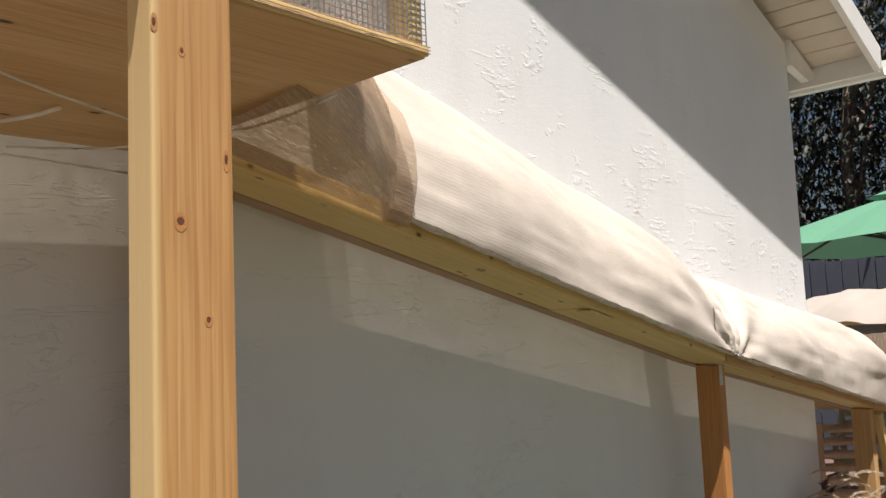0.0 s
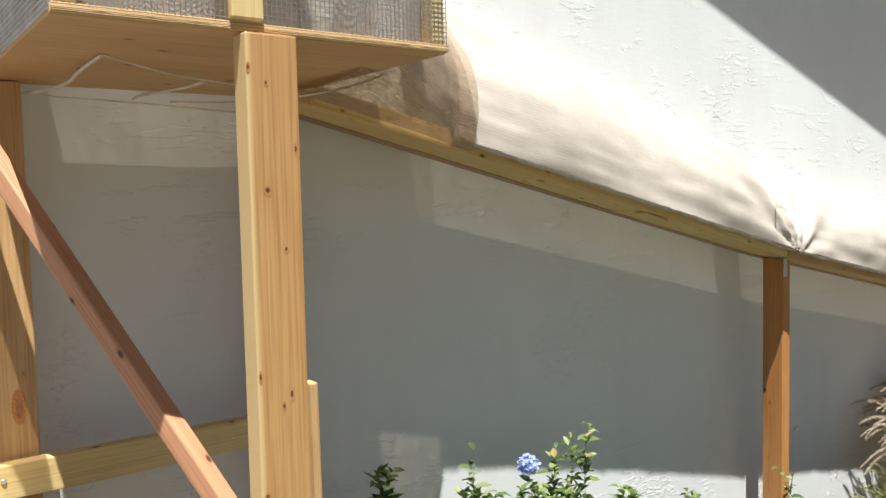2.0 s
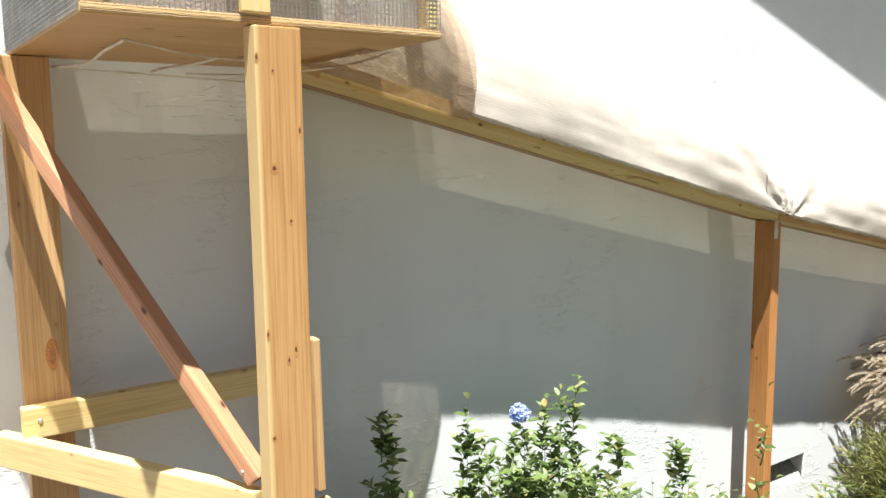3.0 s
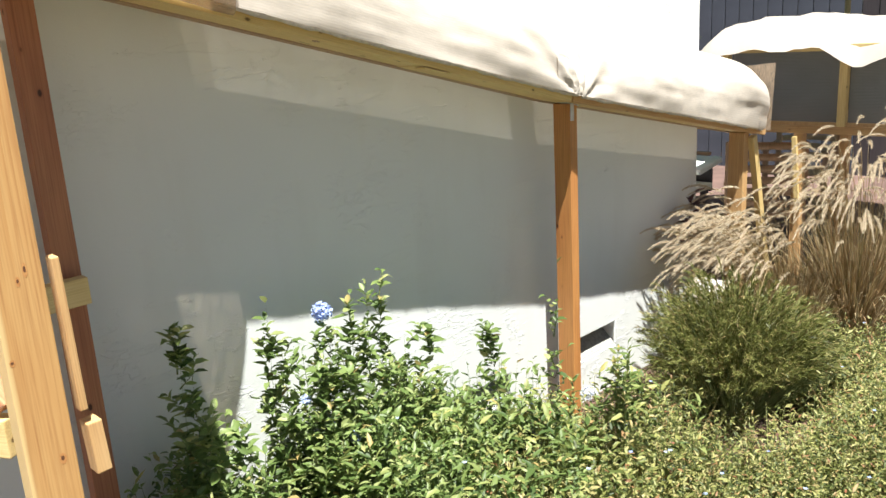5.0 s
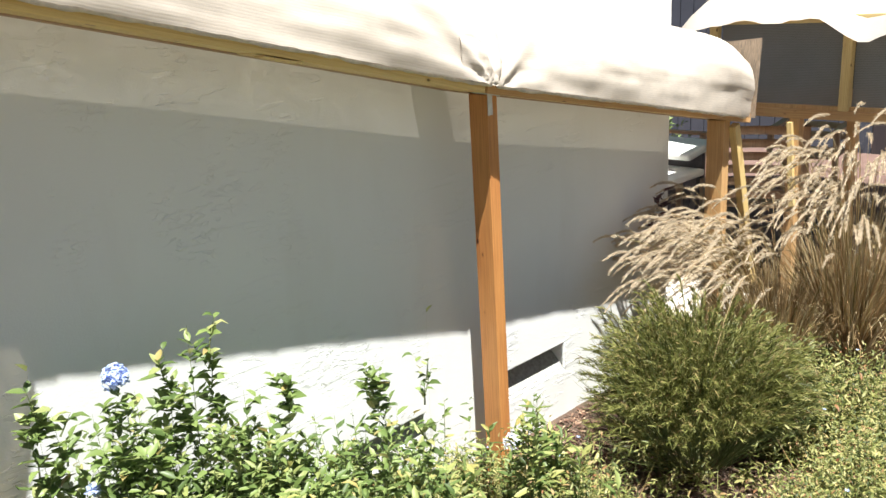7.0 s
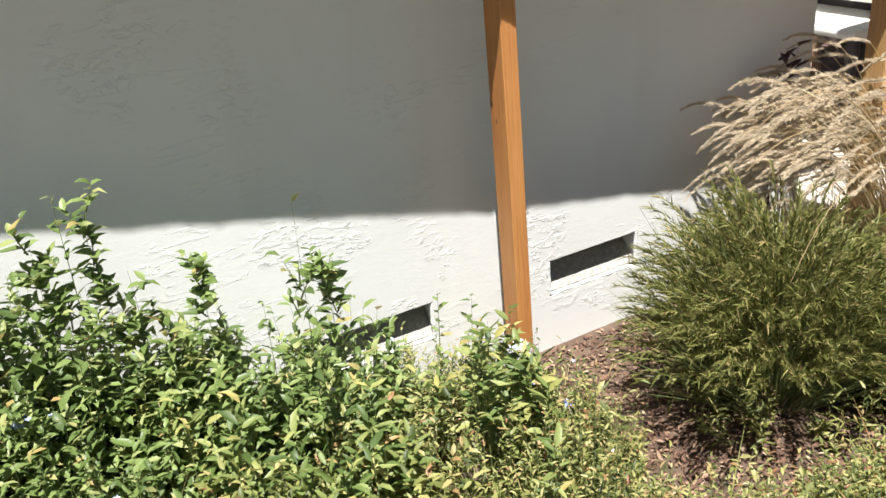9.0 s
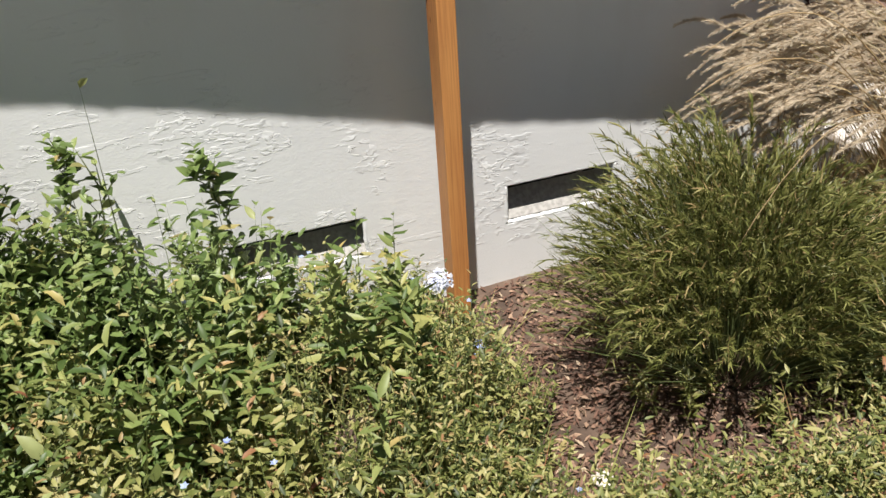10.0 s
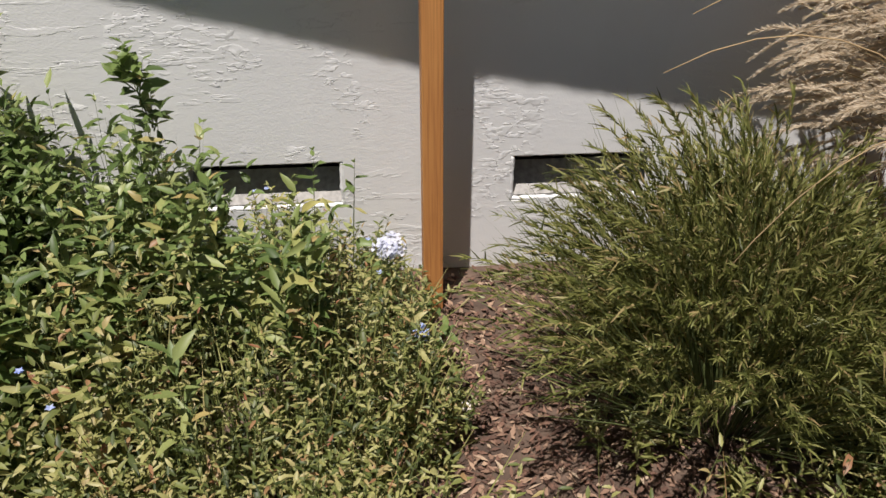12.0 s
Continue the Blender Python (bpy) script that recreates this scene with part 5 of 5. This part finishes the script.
canopy = part("canopy", pydata("canopy", vs, fs), GREEN_CANVAS, um, "green canvas canopy", at=pose(UX, UY, UZ))
vt = [(0, 0, 0.46)] + [(0.26 * math.cos(k * math.pi / 4 + 0.2), 0.26 * math.sin(k * math.pi / 4 + 0.2), 0.375) for k in range(8)]
part("vent_cap", pydata("vent_cap", vt, [(0, 1 + k, 1 + (k + 1) % 8) for k in range(8)]), GREEN_CANVAS, canopy, at=pose(UX, UY, UZ))
part("pole", tube("pole", [(UX, UY, PZ), (UX, UY, UZ + 0.42)], 0.022, 12), TEAK, um, "dark wooden pole")
for k in range(8):
    a = 2 * math.pi * k / 8 + 0.2
    rib = part("rib", tube("rib", [(UX + 0.03 * math.cos(a), UY + 0.03 * math.sin(a), UZ + 0.36), (UX + 1.30 * math.cos(a), UY + 1.30 * math.sin(a), UZ - 0.02)], 0.010), DARKWOOD, um)
    part("strut", tube("strut", [(UX + 0.03 * math.cos(a), UY + 0.03 * math.sin(a), UZ + 0.02), (UX + 0.62 * math.cos(a), UY + 0.62 * math.sin(a), UZ + 0.175)], 0.009), DARKWOOD, rib)
bm = bmesh.new()
bmesh.ops.create_cone(bm, cap_ends=True, segments=32, radius1=0.26, radius2=0.20, depth=0.10)
part("base", bm, DARKWOOD, um, "heavy dark base", at=pose(UX, UY, PZ + 0.05))


def garden_chair():
    c = thing("garden_chair", (0, 0, 0), "weathered teak garden chair with curved slat back", "chair", "chairs on the patio")
    for x in (-0.26, 0.26):
        board("front_leg", (x, -0.24, 0), (x, -0.24, 0.64), 0.045, 0.045, TEAK, c)
        board("back_leg", (x, 0.22, 0), (x, 0.30, 0.98), 0.045, 0.045, TEAK, c)
        board("armrest", (x, -0.29, 0.655), (x, 0.27, 0.665), 0.06, 0.025, TEAK, c, (0, 0, 1))
    for k in range(7):
        board("seat_slat", (-0.26, -0.22 + 0.07 * k, 0.43), (0.26, -0.22 + 0.07 * k, 0.43), 0.055, 0.02, TEAK, c, (0, 0, 1))
    for k in range(6):
        z = 0.52 + 0.085 * k
        y0 = 0.225 + 0.08 * z
        pts = [(-0.26 + 0.52 * s, y0 + 0.05 * math.sin(math.pi * s), z + 0.015 * math.sin(math.pi * s)) for s in (0, 0.2, 0.4, 0.6, 0.8, 1)]
        g = []
        for p in pts:
            g.append([(p[0], p[1] - 0.009, p[2] - 0.026), (p[0], p[1] - 0.009, p[2] + 0.026), (p[0], p[1] + 0.009, p[2] + 0.026), (p[0], p[1] + 0.009, p[2] - 0.026), (p[0], p[1] - 0.009, p[2] - 0.026)])
        part("back_slat", sheet("back_slat", g), TEAK, c)
    return c


ch = garden_chair()
ch.matrix_basis = pose(6.19, 1.90, PZ, 0, 0, 114)
copy_thing(ch, pose(6.9, 3.1, PZ, 0, 0, 10))
copy_thing(ch, pose(7.9, 2.3, PZ, 0, 0, -80))
# pale bench with a cushion seen past the wall's end
bn = thing("garden_bench", (5.9, 2.85, PZ), "dark bench with pale sunlit cushions", "bench")
for k, z in ((0, 0.58), (1, 0.74)):
    part("cushion", box_bm(0.5 - 0.12 * k, 1.1, 0.05, 0.02), WHITE_PAINT, bn, "pale seat cushion", at=pose(5.9 + 0.22 * k, 2.85, PZ + z, 0, -8 * k, 0))
board("backrest", (6.16, 2.32, PZ + 0.62), (6.16, 3.38, PZ + 0.62), 0.18, 0.04, DARKWOOD, bn, (1, 0, 0))
for y in (2.35, 3.35):
    for x in (5.72, 6.10):
        board("leg", (x, y, PZ), (x, y, PZ + 0.555), 0.05, 0.05, DARKWOOD, bn)

# green shrub beyond the bench
gs = thing("garden_shrub", (7.5, 3.62, PZ), "sunlit green garden shrub beyond the patio bench", "shrub")
gd = unit(rng.normal(0, 1, (900, 3)))
gp2 = np.array([7.5, 3.62, PZ + 0.42]) + gd * np.array([0.34, 0.34, 0.30]) * rng.uniform(0.5, 1.15, (900, 1))
part("crown", leaf_mesh("crown", gp2, gd + rng.normal(0, 0.5, gd.shape), rng.uniform(0.05, 0.10, 900), rng.uniform(0.02, 0.04, 900), 0.15, 0.2), LEAF, gs)
part("trunk", tube("trunk", [(7.5, 3.62, PZ), (7.51, 3.62, PZ + 0.2), (7.5, 3.63, PZ + 0.5)], [0.025, 0.02, 0.01], 7), BARK, gs)

# dark fence and trees behind the patio
fence = thing("fence", (10.2, 3.0, GROUND), "dark stained board fence in shade behind the patio", "fence", kind="structure")
for k in range(56):
    y = -2.0 + 0.18 * k
    board("board", (10.2, y, GROUND), (10.2, y, (1.95 if k < 26 else 2.24) + 0.02 * math.sin(k * 2.1)), 0.022, 0.168, DARKWOOD if k < 26 else SLATE_PAINT, fence, bevel=0)


def dark_tree(x, y, h, spread, n, label):
    t = thing("tree", (x, y, GROUND), label, "tree", "trees behind the patio")
    part("trunk", tube("trunk", [(x, y, GROUND), (x + 0.1, y, h * 0.3), (x, y + 0.1, h * 0.6), (x, y, h * 0.85)], [0.16, 0.12, 0.08, 0.03], 9), BARK, t)
    cl, ps, ws = 34, [], []
    for k in range(cl):
        a, q = rng.uniform(0, 6.28), math.sqrt(rng.uniform(0, 1))
        z = rng.uniform(0.22, 1.0) * h
        f = spread * (1.05 - 0.5 * abs(z / h - 0.5))
        c = np.array([x + f * q * math.cos(a), y + f * q * math.sin(a), z])
        c[0] = max(c[0], 11.4)
        if k < 10:
            part("limb", tube("limb", [(x, y, z * 0.7), tuple((c + np.array([x, y, z * 0.8])) / 2), tuple(c)], [0.05, 0.03, 0.01], 6), BARK, t)
        d = rng.normal(0, 1, (n // cl, 3)) * np.array([0.42, 0.42, 0.36])
        ps.append(c + d)
        ws.append(d + rng.normal(0, 0.4, d.shape) + np.array([0, 0, -0.4]))
    ps, ws = np.concatenate(ps), np.concatenate(ws)
    L = rng.uniform(0.06, 0.14, len(ps))
    part("crown", leaf_mesh("crown", ps, ws, L, L * 0.42, 0.15, 0.25), SHADED_LEAF, t, "dense foliage, coloured near black for its shade")


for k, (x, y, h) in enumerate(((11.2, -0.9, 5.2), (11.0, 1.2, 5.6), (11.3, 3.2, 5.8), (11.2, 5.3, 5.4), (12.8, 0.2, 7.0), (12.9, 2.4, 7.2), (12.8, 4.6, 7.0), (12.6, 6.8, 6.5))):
    dark_tree(x, y, h, 1.5, 11000, "large leafy tree with its shade put into the leaf colour")
